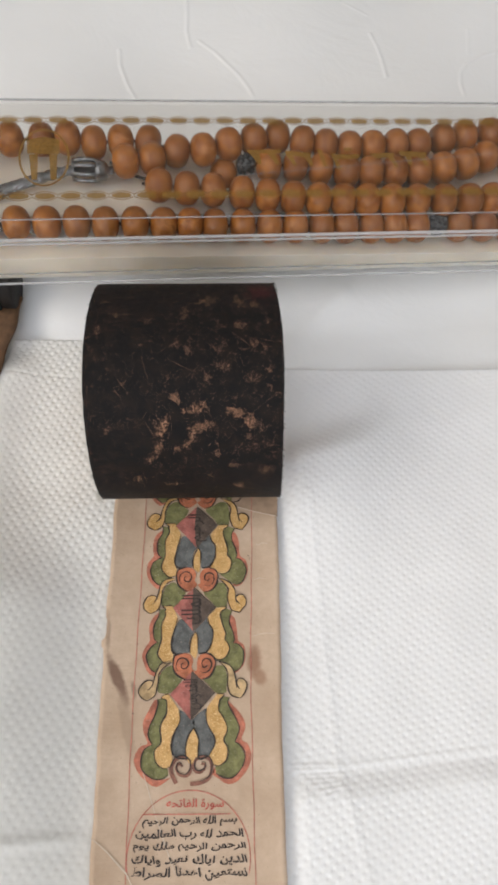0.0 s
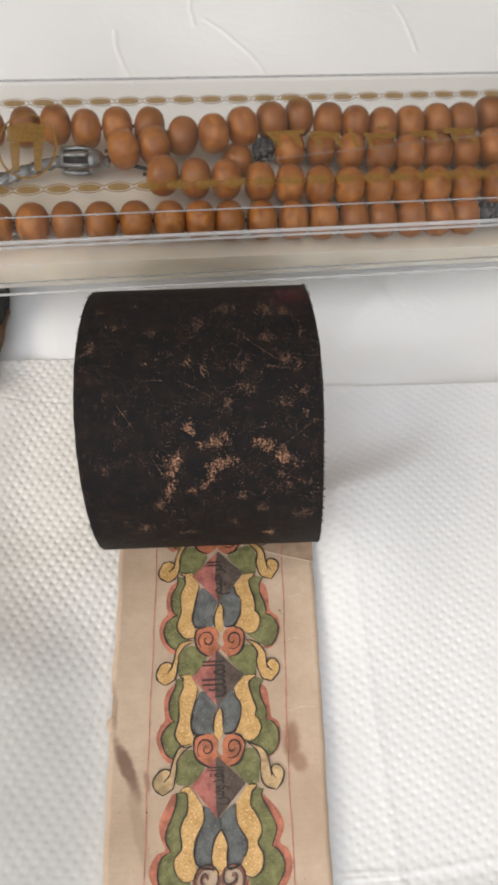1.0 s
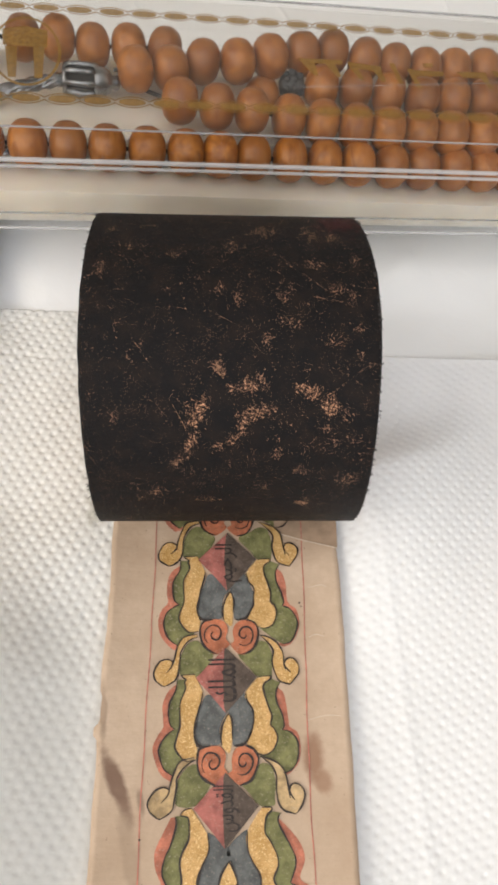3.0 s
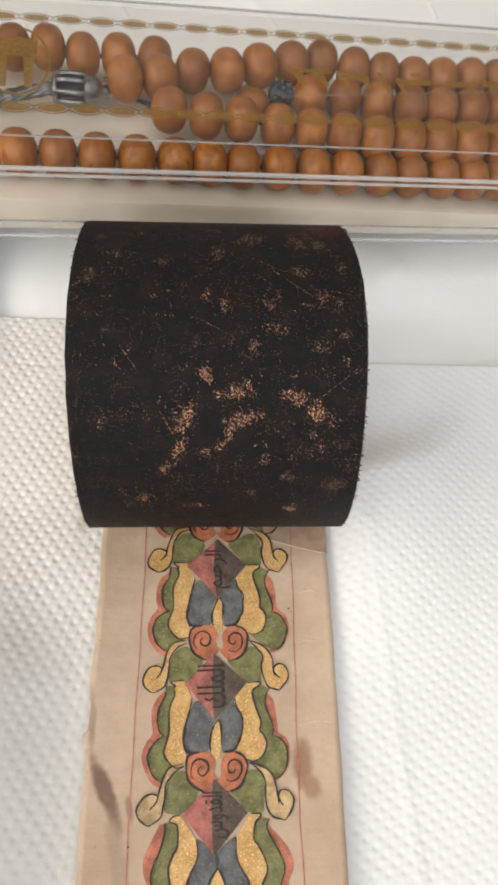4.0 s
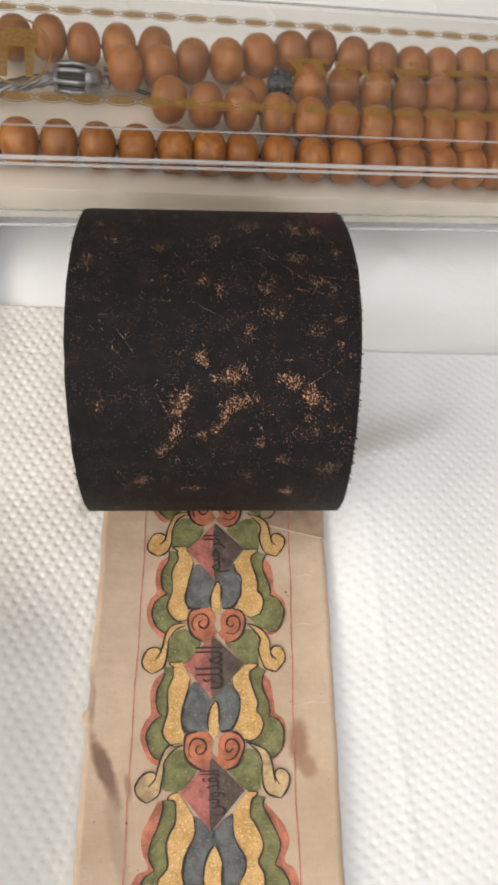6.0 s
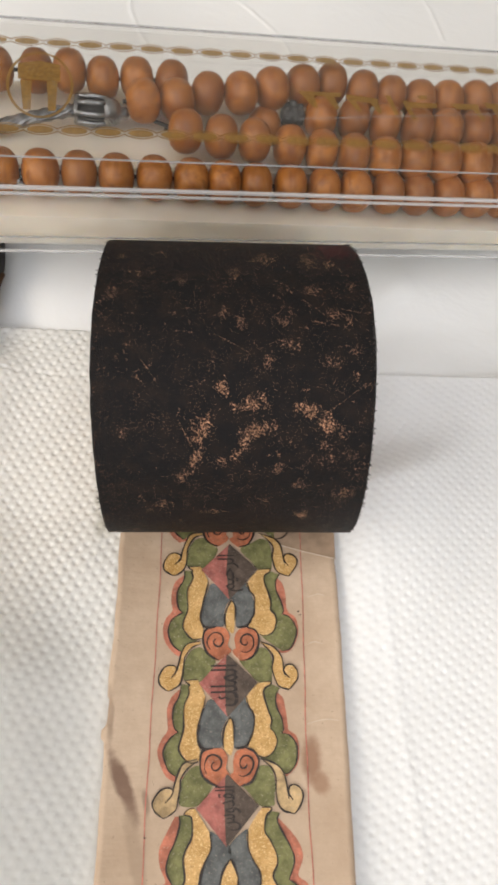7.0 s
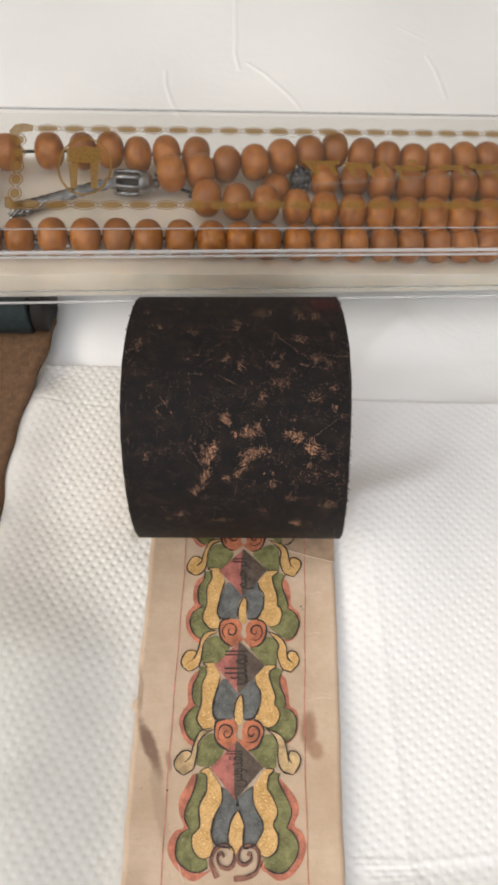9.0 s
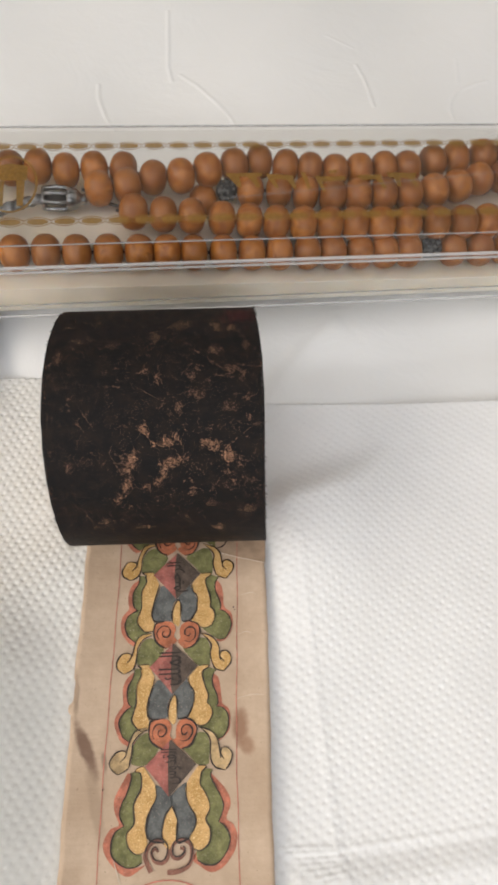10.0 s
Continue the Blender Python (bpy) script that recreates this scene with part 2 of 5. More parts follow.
def wash_material(name, c, paper=(0.6, 0.5, 0.4), thin=0.35):
    """Water-based paint with uneven cover, paper showing through where it is thin."""
    m = Mat(name, 0.6, 0, 0.3)
    a = m.noise(260, 6, 0.7)
    b = m.noise(1700, 3, 0.6)
    col = m.mix(m.remap(a, 0.3, 0.75), tuple(x * 0.56 for x in c), tuple(x * 1.3 for x in c))
    col = m.mix(m.remap(b, 0.55, 0.8, 0.0, thin), col, paper)
    m.color(col)
    return m.m


M_SHEET = cloth_material()
M_TOWEL = towel_material("embossed_paper_towel", (0.85, 0.85, 0.845), (0.89, 0.89, 0.885))
# left towel: base toned down and warmed to hold that side's shade; smudges are dirt
M_SHADED_TOWEL = towel_material("shaded_paper_towel", (0.72, 0.71, 0.675), (0.78, 0.77, 0.735), ((-0.0355, 0.1135, 0.0028, 0.0075), (-0.0372, 0.122, 0.0018, 0.0050)))
M_PARCH = parchment_material()
M_LEATHER = leather_material()
M_WOOD = wood_bead_material()
M_CLEAR = clear_material("clear_plastic", (0.985, 0.985, 0.98), 0.05, 0.003)
# lid top: faint white diffuse mixed in for the veil it reflects
M_LIDTOP = clear_material("veiled_clear_plastic", (0.97, 0.965, 0.955), 0.12, 0.006)
M_RIM = clear_material("clear_plastic_edge", (0.88, 0.87, 0.87), 0.08, 0.40)
M_INSERT = plain("ivory_insert", (0.73, 0.665, 0.57), 0.7, 0.10, 45)
ivory = M_INSERT.node_tree.nodes["Principled BSDF"]
ivory.inputs["Subsurface Weight"].default_value = 0.7
ivory.inputs["Subsurface Radius"].default_value = (1.0, 0.85, 0.65)
ivory.inputs["Subsurface Scale"].default_value = 0.012
M_FOIL = plain("gold_foil", (0.40, 0.225, 0.055), 0.30, 0.2, 900, 0.7, bump=0.0003)
t = M_FOIL.node_tree
see = t.nodes.new("ShaderNodeBsdfTransparent")
both = t.nodes.new("ShaderNodeMixShader")
both.inputs[0].default_value = 0.16
t.links.new(t.nodes["Principled BSDF"].outputs[0], both.inputs[1])
t.links.new(see.outputs[0], both.inputs[2])
t.links.new(both.outputs[0], t.nodes["Material Output"].inputs[0])
M_SILVER = plain("aged_silver", (0.30, 0.305, 0.31), 0.27, 0.55, 500, 0.9, bump=0.0002)
M_DARKSILVER = plain("tarnished_silver", (0.13, 0.135, 0.14), 0.42, 0.5, 1500, 0.8, bump=0.0004)
M_EDGE = clear_material("clear_plastic_line", (0.70, 0.70, 0.71), 0.1, 0.15)
# whitened plastic for the glints painted on the lid
M_LINE = clear_material("clear_plastic_glint", (0.72, 0.71, 0.74), 0.1, 0.25)
M_CORD = plain("dark_cord", (0.045, 0.04, 0.038), 0.8, 0.3, 2000)
M_RED = wash_material("red_wash", (0.56, 0.20, 0.125), thin=0.5)
M_ORANGE = wash_material("vermilion_wash", (0.54, 0.185, 0.095), thin=0.5)
M_PINK = wash_material("rose_wash", (0.43, 0.150, 0.122), thin=0.45)
M_GREEN = wash_material("olive_green_wash", (0.212, 0.208, 0.084), thin=0.58)
M_BLUE = wash_material("slate_blue_wash", (0.146, 0.151, 0.146), thin=0.48)
M_UMBER = wash_material("dark_umber_wash", (0.125, 0.092, 0.072), thin=0.25)
M_PURPLE = wash_material("purple_brown_wash", (0.29, 0.132, 0.092), thin=0.3)
M_TITLE = wash_material("bright_red_ink", (0.60, 0.13, 0.10), thin=0.2)
M_PALEGOLD = wash_material("pale_gold_wash", (0.60, 0.42, 0.22), thin=0.4)
M_GOLD = gold_paint_material()
M_INK = plain("brown_black_ink", (0.036, 0.025, 0.021), 0.55, 0.3, 900)
M_REDINK = wash_material("thin_red_ink", (0.60, 0.20, 0.15), thin=0.5)
M_OLDPAPER = plain("old_brown_leather", (0.125, 0.066, 0.031), 0.75, 0.22, 420, bump=0.0008)
M_TEAL = plain("dark_teal_cloth", (0.010, 0.021, 0.0225), 0.7, 0.3, 400, bump=0.0003)
M_DARKEND = plain("dark_brown_edge", (0.007, 0.0043, 0.003), 0.7, 0.3, 400, bump=0.0003)
M_TAN = plain("tan_scrap", (0.50, 0.36, 0.21), 0.7, 0.2, 200)
M_WALL = plain("wall_paint", (0.74, 0.73, 0.71), 0.8, 0.03, 6)
M_FLOOR = plain("floor_boards", (0.30, 0.22, 0.15), 0.5, 0.2, 12)
M_TABLE = plain("table_wood", (0.28, 0.18, 0.10), 0.5, 0.25, 40)


# ---- mesh helpers ----
def mesh_object(name, bm, material, smooth=True):
    me = bpy.data.meshes.new(name)
    bm.normal_update()
    bm.to_mesh(me)
    bm.free()
    if material:
        me.materials.append(material)
    me.polygons.foreach_set("use_smooth", [smooth] * len(me.polygons))
    return new(name, me)


def part(name, bm, material, parent, label="", smooth=True):
    ob = mesh_object(name, bm, material, smooth)
    ob.parent = parent
    if label:
        ob["label"] = label
    return ob


def thing(name, m=None):
    ob = new(name)
    ob.empty_display_size = 0.02
    if m is not None:
        ob.matrix_world = m
    return ob


def box_mesh(x0, x1, y0, y1, z0, z1, bevel=0.0, bm=None):
    own = bm is None
    bm = bm or bmesh.new()
    r = bmesh.ops.create_cube(bm, size=1.0)["verts"]
    for v in r:
        v.co = Vector((x0 + (v.co.x + 0.5) * (x1 - x0), y0 + (v.co.y + 0.5) * (y1 - y0), z0 + (v.co.z + 0.5) * (z1 - z0)))
    if bevel:
        edges = list({e for v in r for e in v.link_edges})
        bmesh.ops.bevel(bm, geom=edges, offset=bevel, segments=2, affect="EDGES", profile=0.6)
    return bm


def lathe(profile, steps=24, axis="x"):
    """A body of revolution from (along, radius) pairs; ends closed where the radius is above zero."""
    bm = bmesh.new()
    rings = []
    for a, r in profile:
        ring = []
        for i in range(steps):
            q = 2 * math.pi * i / steps
            p = (a, r * math.cos(q), r * math.sin(q)) if axis == "x" else (r * math.cos(q), r * math.sin(q), a)
            ring.append(bm.verts.new(p))
        rings.append(ring)
    for r0, r1 in zip(rings, rings[1:]):
        for i in range(steps):
            j = (i + 1) % steps
            bm.faces.new((r0[i], r1[i], r1[j], r0[j]))
    bm.faces.new(rings[0])
    bm.faces.new(rings[-1][::-1])
    bmesh.ops.recalc_face_normals(bm, faces=bm.faces)
    return bm


def spline(points, per=8, closed=False):
    """Points of a Catmull-Rom curve through the given ones."""
    p = [Vector((*q, 0)) if len(q) == 2 else Vector(q) for q in points]
    n = len(p)
    out = []
    for i in range(n if closed else n - 1):
        a, b, c, d = (p[(i - 1) % n], p[i], p[(i + 1) % n], p[(i + 2) % n]) if closed else (p[max(i - 1, 0)], p[i], p[i + 1], p[min(i + 2, n - 1)])
        for k in range(per):
            s = k / per
            out.append(0.5 * ((2 * b) + (c - a) * s + (2 * a - 5 * b + 4 * c - d) * s * s + (3 * b - a - 3 * c + d) * s ** 3))
    if not closed:
        out.append(p[-1])
    return out


def tube(points, radius, steps=8, bm=None):
    """A round cord along points."""
    bm = bm or bmesh.new()
    pts = [Vector(p) for p in points]
    rings = []
    for i, p in enumerate(pts):
        d = (pts[min(i + 1, len(pts) - 1)] - pts[max(i - 1, 0)]).normalized()
        a = d.orthogonal().normalized()
        if rings:
            a = (last - d * last.dot(d)).normalized()
        last = a
        b = d.cross(a)
        r = radius(i / (len(pts) - 1)) if callable(radius) else radius
        rings.append([bm.verts.new(p + (a * math.cos(q) + b * math.sin(q)) * r) for q in (2 * math.pi * k / steps for k in range(steps))])
    for r0, r1 in zip(rings, rings[1:]):
        for i in range(steps):
            j = (i + 1) % steps
            bm.faces.new((r0[i], r0[j], r1[j], r1[i]))
    bm.faces.new(rings[0][::-1])
    bm.faces.new(rings[-1])
    return bm


def smoothstep(a, b, x):
    s = np.clip((x - a) / (b - a), 0, 1)
    return s * s * (3 - 2 * s)


def grid_object(name, xs, ys, height, material, thick=0.0):
    """A sheet over a grid, z by height(X, Y) on arrays; thick adds an underside."""
    X, Y = np.meshgrid(xs, ys)
    Z = height(X, Y)
    n, k = X.shape
    co = np.stack([X, Y, Z], -1).reshape(-1, 3)
    i = np.arange(n * k).reshape(n, k)
    f = np.stack([i[:-1, :-1], i[:-1, 1:], i[1:, 1:], i[1:, :-1]], -1).reshape(-1, 4)
    if thick:
        under = co - np.array([0, 0, thick])
        rim = np.concatenate([i[0, :], i[1:, -1], i[-1, -2::-1], i[-2:0:-1, 0]])
        nxt = np.roll(rim, -1)
        side = np.stack([rim, rim + n * k, nxt + n * k, nxt], -1)
        f = np.concatenate([f, f[:, ::-1] + n * k, side])
        co = np.concatenate([co, under])
    me = bpy.data.meshes.new(name)
    me.from_pydata(co.tolist(), [], f.tolist())
    me.materials.append(material)
    me.polygons.foreach_set("use_smooth", [True] * len(me.polygons))
    me.update()
    return new(name, me)


def near_segments(X, Y, pts):
    """Distance from the points of a grid to a polyline."""
    best = np.full(X.shape, 9.0)
    for (ax, ay), (bx, by) in zip(pts, pts[1:]):
        dx, dy = bx - ax, by - ay
        s = np.clip(((X - ax) * dx + (Y - ay) * dy) / (dx * dx + dy * dy), 0, 1)
        best = np.minimum(best, np.hypot(X - ax - s * dx, Y - ay - s * dy))
    return best


# ---- the room ----
def plain_block(name, x0, x1, y0, y1, z0, z1, material, label, category):
    ob = mesh_object(name, box_mesh(x0, x1, y0, y1, z0, z1), material, False)
    return tagged(ob, label, category, kind="structure")


W = 0.12
plain_block("floor", ROOM_X0 - W, ROOM_X1 + W, ROOM_Y0 - W, ROOM_Y1 + W, FLOOR_Z - 0.1, FLOOR_Z, M_FLOOR, "plain brown wooden floor under the table", "floor")
plain_block("wall_east", ROOM_X1, ROOM_X1 + W, ROOM_Y0, ROOM_Y1, FLOOR_Z, CEIL_Z, M_WALL, "plain off-white painted wall", "wall")
plain_block("wall_north", ROOM_X0 - W, ROOM_X1 + W, ROOM_Y1, ROOM_Y1 + W, FLOOR_Z, CEIL_Z, M_WALL, "plain off-white painted wall", "wall")
for side, a0, a1, z0, z1, power in LIGHT_OPENINGS:
    if side == "roof":
        bm = bmesh.new()
        for p in ((ROOM_X0 - W, a0, ROOM_Y0 - W, ROOM_Y1 + W), (a1, ROOM_X1 + W, ROOM_Y0 - W, ROOM_Y1 + W), (a0, a1, ROOM_Y0 - W, z0), (a0, a1, z1, ROOM_Y1 + W)):
            box_mesh(*p, CEIL_Z, CEIL_Z + 0.1, bm=bm)
        tagged(mesh_object("ceiling", bm, M_WALL, False), "plain white ceiling, unseen, with an added light opening", "ceiling", kind="structure")
        continue
    lo, hi = (ROOM_X0 - W, ROOM_X1 + W) if side == "south" else (ROOM_Y0, ROOM_Y1)
    depth = {"west": (ROOM_X0 - W, ROOM_X0), "roof": (CEIL_Z, CEIL_Z + 0.1), "south": (ROOM_Y0 - W, ROOM_Y0)}[side]
    bm = bmesh.new()
    for s0, s1, h0, h1 in ((lo, a0, FLOOR_Z, CEIL_Z), (a1, hi, FLOOR_Z, CEIL_Z), (a0, a1, FLOOR_Z, z0), (a0, a1, z1, CEIL_Z)):
        box_mesh(*((s0, s1, *depth) if side == "south" else (*depth, s0, s1)), h0, h1, bm=bm)
    tagged(mesh_object("wall_" + side, bm, M_WALL, False), "plain off-white wall, unseen, with an added light opening", "wall", kind="structure")

# ---- table and its white cover ----
# pose of the clear box: its front lower edge is the local x axis
BOX_H, BOX_D, BOX_U0, BOX_U1 = 0.0291, 0.0601, -0.100, 0.150
bx = Vector((1, 0.0997, -0.049)).normalized()
by = Vector((-0.0997, 1, 0.002))
by = (by - bx * by.dot(bx)).normalized()
bz = bx.cross(by)
BOX = Matrix((bx, by, bz)).transposed().to_4x4()
BOX.translation = Vector((0, 0.1943, 0.0581)) - bz * BOX_H

CREASES = (
    ((-0.007, 0.3925), (-0.0067, 0.3725), (-0.0063, 0.3613), (-0.0064, 0.3504), (-0.0044, 0.3388)),
    ((-0.0003, 0.3435), (0.0074, 0.3353), (0.0128, 0.3269), (0.0194, 0.3172), (0.0233, 0.3098), (0.0253, 0.3046)),
    ((-0.0382, 0.3315), (-0.0374, 0.3215), (-0.0334, 0.3082), (-0.0291, 0.2984)),
    ((0.0871, 0.3586), (0.0898, 0.348), (0.091, 0.3374), (0.0917, 0.325)),
    ((0.155, 0.3551), (0.1475, 0.351), (0.1406, 0.3458), (0.1353, 0.3408), (0.1312, 0.3339), (0.1299, 0.3254), (0.1306, 0.3173)),
    ((0.141, 0.3704), (0.1383, 0.3499)),
    ((0.0741, 0.3796), (0.087, 0.3731)),
)


def sheet_height(X, Y):
    # level under the scroll, padded up to the underside of the box and behind it
    under_box = 0.0290 - 0.0058 - 0.049 * X - 0.0012
    near = 0.180 + 0.026 * smoothstep(-0.055, -0.085, X)
    s = np.clip((Y - 0.0997 * X - near) / (0.250 - near), 0, 1)
    rise = 0.55 * s ** 1.25 + 0.45 * smoothstep(0, 1, s) * smoothstep(0.42, 0.25, np.abs(X - 0.02))
    z = -0.0030 + rise * (under_box + 0.0030)
    z = z + 0.0016 * np.sin(X * 31 + Y * 17) * smoothstep(0.26, 0.33, Y) + 0.0010 * np.sin(X * 71 - Y * 43 + 1) * smoothstep(0.26, 0.33, Y)
    # soft hollows in the strip in front of the box
    z = z + 0.0009 * np.sin(X * 75 + Y * 60) * np.sin(X * 31 - Y * 90 + 2) * smoothstep(0.165, 0.18, Y) * smoothstep(0.235, 0.21, Y) * smoothstep(0.03, 0.05, X)
    # a soft fold running up to the case beside the roll
    z = z + 0.0016 * np.exp(-(near_segments(X, Y, ((0.036, 0.172), (0.0396, 0.1783), (0.050, 0.1928), (0.0631, 0.2051))) / 0.0045) ** 2)
    for k, c in enumerate(CREASES):
        d = near_segments(X, Y, c)
        z = z + (0.00042 if k < 5 else 0.00022) * np.exp(-(d / 0.00070) ** 2)
    # hangs over the table's edges
    out = np.maximum(np.maximum(-0.62 - X, X - 0.72), np.maximum(-0.42 - Y, Y - 0.62))
    return z - np.where(out > 0, 0.30 * (1 - np.exp(-np.maximum(out, 0) / 0.02)), 0)


xs = np.concatenate([np.linspace(-0.66, -0.205, 24), np.linspace(-0.2, 0.26, 640), np.linspace(0.265, 0.76, 26)])
ys = np.concatenate([np.linspace(-0.46, 0.145, 31), np.linspace(0.15, 0.26, 60), np.linspace(0.2605, 0.40, 260), np.linspace(0.405, 0.66, 16)])
tagged(grid_object("tablecloth", xs, ys, sheet_height, M_SHEET), "smooth white creased sheet spread over the table", "tablecloth", kind="structure")

table = tagged(thing("table"), "plain wooden table hidden under a white sheet", "table")
part("tabletop", box_mesh(-0.61, 0.71, -0.41, 0.61, -0.040, -0.0095, 0.002), M_TABLE, table, smooth=False)
for x in (-0.55, 0.65):
    for y in (-0.35, 0.55):
        part("leg", box_mesh(x - 0.03, x + 0.03, y - 0.03, y + 0.03, FLOOR_Z, -0.040, 0.003), M_TABLE, table, smooth=False)

# ---- paper towels ----
PITCH = 0.0039


def emboss(X, Y):
    # pressed dimples on a diamond lattice
    a = np.cos(2 * np.pi * X / PITCH) * np.cos(2 * np.pi * Y / PITCH)
    worn = 0.85 + 0.25 * np.sin(X * 410 + 3 * np.sin(Y * 170)) * np.sin(Y * 370 + 2 * np.sin(X * 150))
    return -1.1 * worn * np.clip(a + 0.15, 0, 1.15) ** 1.7


def towel_right_height(X, Y):
    z = -0.0012 + (0.00014 + 0.00009 * smoothstep(0.165, 0.12, Y)) * emboss(X * 0.995 + Y * 0.10, Y * 0.995 - X * 0.10)
    d = near_segments(X, Y, ((0.028, 0.0148), (0.0474, 0.0158), (0.2, 0.027)))
    # a fold across: the part nearer the viewer lies higher
    step = Y - 0.0125 - 0.07 * (X - 0.03) + 0.0006 * np.sin(X * 130)
    z = z + (0.0026 * smoothstep(0.0015, -0.0085, step) * np.exp(np.minimum(step, 0) / 0.06) + 0.0003 * np.exp(-(d / 0.0012) ** 2)) * smoothstep(0.028, 0.036, X)
    for k in range(7):
        z = z + 0.00022 * np.exp(-(near_segments(X, Y, ((0.030 + 0.002 * k, 0.0165 - 0.0016 * k), (0.046 + 0.001 * (k % 3), 0.0162 - 0.0013 * k))) / 0.0005) ** 2)
    z = z + 0.0003 * np.exp(-(near_segments(X, Y, ((0.042, 0.11), (0.0465, 0.0161), (0.0517, -0.0074), (0.06, -0.05))) / 0.0018) ** 2)
    z = z + 0.0007 * np.sin(X * 60 + 1) * np.sin(Y * 38 + 0.6)
    # a soft ridge beside the roll: gentle towards the viewer, steep behind
    off = (Y - np.interp(X, (0.030, 0.049, 0.0654, 0.0888, 0.12), (0.1205, 0.1250, 0.1310, 0.1470, 0.172))) * 0.92
    z = z + 0.0078 * np.where(off < 0, np.exp(-(off / 0.034) ** 2), np.exp(-(off / 0.0105) ** 2)) * smoothstep(0.088, 0.046, X) * smoothstep(0.026, 0.040, X)
    z = z + 0.0032 * smoothstep(0.09, 0.17, X) * smoothstep(0.06, 0.15, Y)
    return z - 0.0002


def towel_left_height(X, Y):
    z = -0.0012 + (0.00014 + 0.00031 * smoothstep(0.055, 0.105, Y) * smoothstep(-0.078, -0.060, X)) * emboss(X * 0.99 - Y * 0.13, Y * 0.99 + X * 0.13)
    away = smoothstep(-0.030, -0.046, X)
    z = z + away * 0.0010 * np.exp(-(near_segments(X, Y, ((-0.12, 0.104), (-0.03, 0.104))) / 0.011) ** 2)
    z = z - away * 0.0010 * np.exp(-(near_segments(X, Y, ((-0.12, 0.076), (-0.03, 0.083))) / 0.010) ** 2)
    z = z + smoothstep(-0.028, -0.070, X) * 0.0150 * smoothstep(0.116, 0.066, Y) * smoothstep(-0.10, 0.03, Y)
    z = z + away * 0.0010 * np.exp(-(near_segments(X, Y, ((-0.08, -0.0050), (-0.02, -0.002))) / 0.002) ** 2)
    z = z + 0.05 * np.clip(-0.036 - X, 0, 0.06) * smoothstep(0.10, 0.075, Y)
    z = z + 0.0004 * np.sin(X * 70) * np.sin(Y * 45 + 0.6)
    # a pressed seam across, and the border pushed up by the hide beside it
    z = z - 0.00025 * np.exp(-((Y - 0.1640 - 0.02 * X) / 0.0006) ** 2)
    border = np.interp(Y, (0.05, 0.09, 0.113, 0.128, 0.148, 0.170, 0.185), (-0.0865, -0.0800, -0.0792, -0.0808, -0.0795, -0.0760, -0.0735))
    return z + 0.0058 * np.where(X > border, np.exp(-((X - border) / 0.0125) ** 2), np.exp(-((X - border) / 0.0022) ** 2)) * smoothstep(0.178, 0.160, Y)


towel = grid_object("paper_towel", np.concatenate([np.arange(0.004, 0.12, 0.00042), np.arange(0.121, 0.215, 0.002)]), np.arange(-0.075, 0.1685, 0.00042), towel_right_height, M_TOWEL, 0.0009)
tagged(towel, "white embossed paper towel with a fold, lying under the scroll", "paper towel", "paper towels")
# same kind of towel, the duller left side painted into its colour
towel = grid_object("paper_towel", np.arange(-0.112, -0.002, 0.00042), np.arange(-0.075, 0.1812, 0.00042), towel_left_height, M_SHADED_TOWEL, 0.0009)
tagged(towel, "white embossed paper towel with shade in its colour, softly rumpled beside the scroll", "paper towel", "paper towels")

# ---- the scroll ----
ROLL_Y, ROLL_Z, ROLL_R = 0.1338, 0.0377, 0.0366
ROLL_DIR = Vector((1, -0.0146, 0.0522)).normalized()
PAPER_L, PAPER_R = -0.0302, 0.0296
scroll = tagged(thing("scroll", Matrix.Translation((0, ROLL_Y, 0))), "old manuscript scroll, black worn roll with an unrolled painted parchment strip", "scroll")
roll_frame = Matrix((ROLL_DIR, Vector((0, 1, 0)), Vector((-ROLL_DIR.z, 0, ROLL_DIR.x)))).transposed().to_4x4()
roll_frame.translation = Vector((0, ROLL_Y, ROLL_Z))


# patches rubbed through: along the roll, angle round it, size in millimetres, lean
RUBBED = ((-4.5, 123, 1.2, 1.3, 0), (1.6, 128, 3.2, 1.4, -15), (2.7, 137, 3.2, 1.5, -25), (0.1, 142, 1.1, 2.0, 25), (-1.6, 146, 0.8, 1.6, 35), (-9.0, 137, 1.9, 3.2, 20), (-10.2, 147, 1.1, 2.6, 12),
          (-12.7, 154, 1.8, 1.0, -35), (13.5, 130, 2.7, 1.4, 25), (17.6, 135, 2.1, 2.0, 20), (-17.9, 169, 1.2, 1.5, 0), (13.8, 175, 1.4, 1.6, 0))
# fainter sprinkled patches
SPRINKLED_UPPER = ((-28.3, 90, 1.0, 2.1), (-27.4, 70, 1.2, 1.1), (-23.3, 80, 1.4, 1.1), (-2.0, 79, 1.3, 2.4), (4.8, 70, 2.6, 2.4), (15.1, 71, 1.9, 3.0), (19.2, 73, 1.3, 1.4), (24.0, 85, 1.1, 1.7), (14.8, 87, 1.6, 1.3),
         (-13.7, 83, 1.5, 1.1), (-4.5, 98, 0.9, 1.8), (-0.9, 100, 1.1, 1.8), (19.0, 97, 1.3, 1.5), (22.3, 99, 1.1, 1.5), (8.0, 100, 2.0, 1.1), (9.0, 108, 2.7, 1.2))
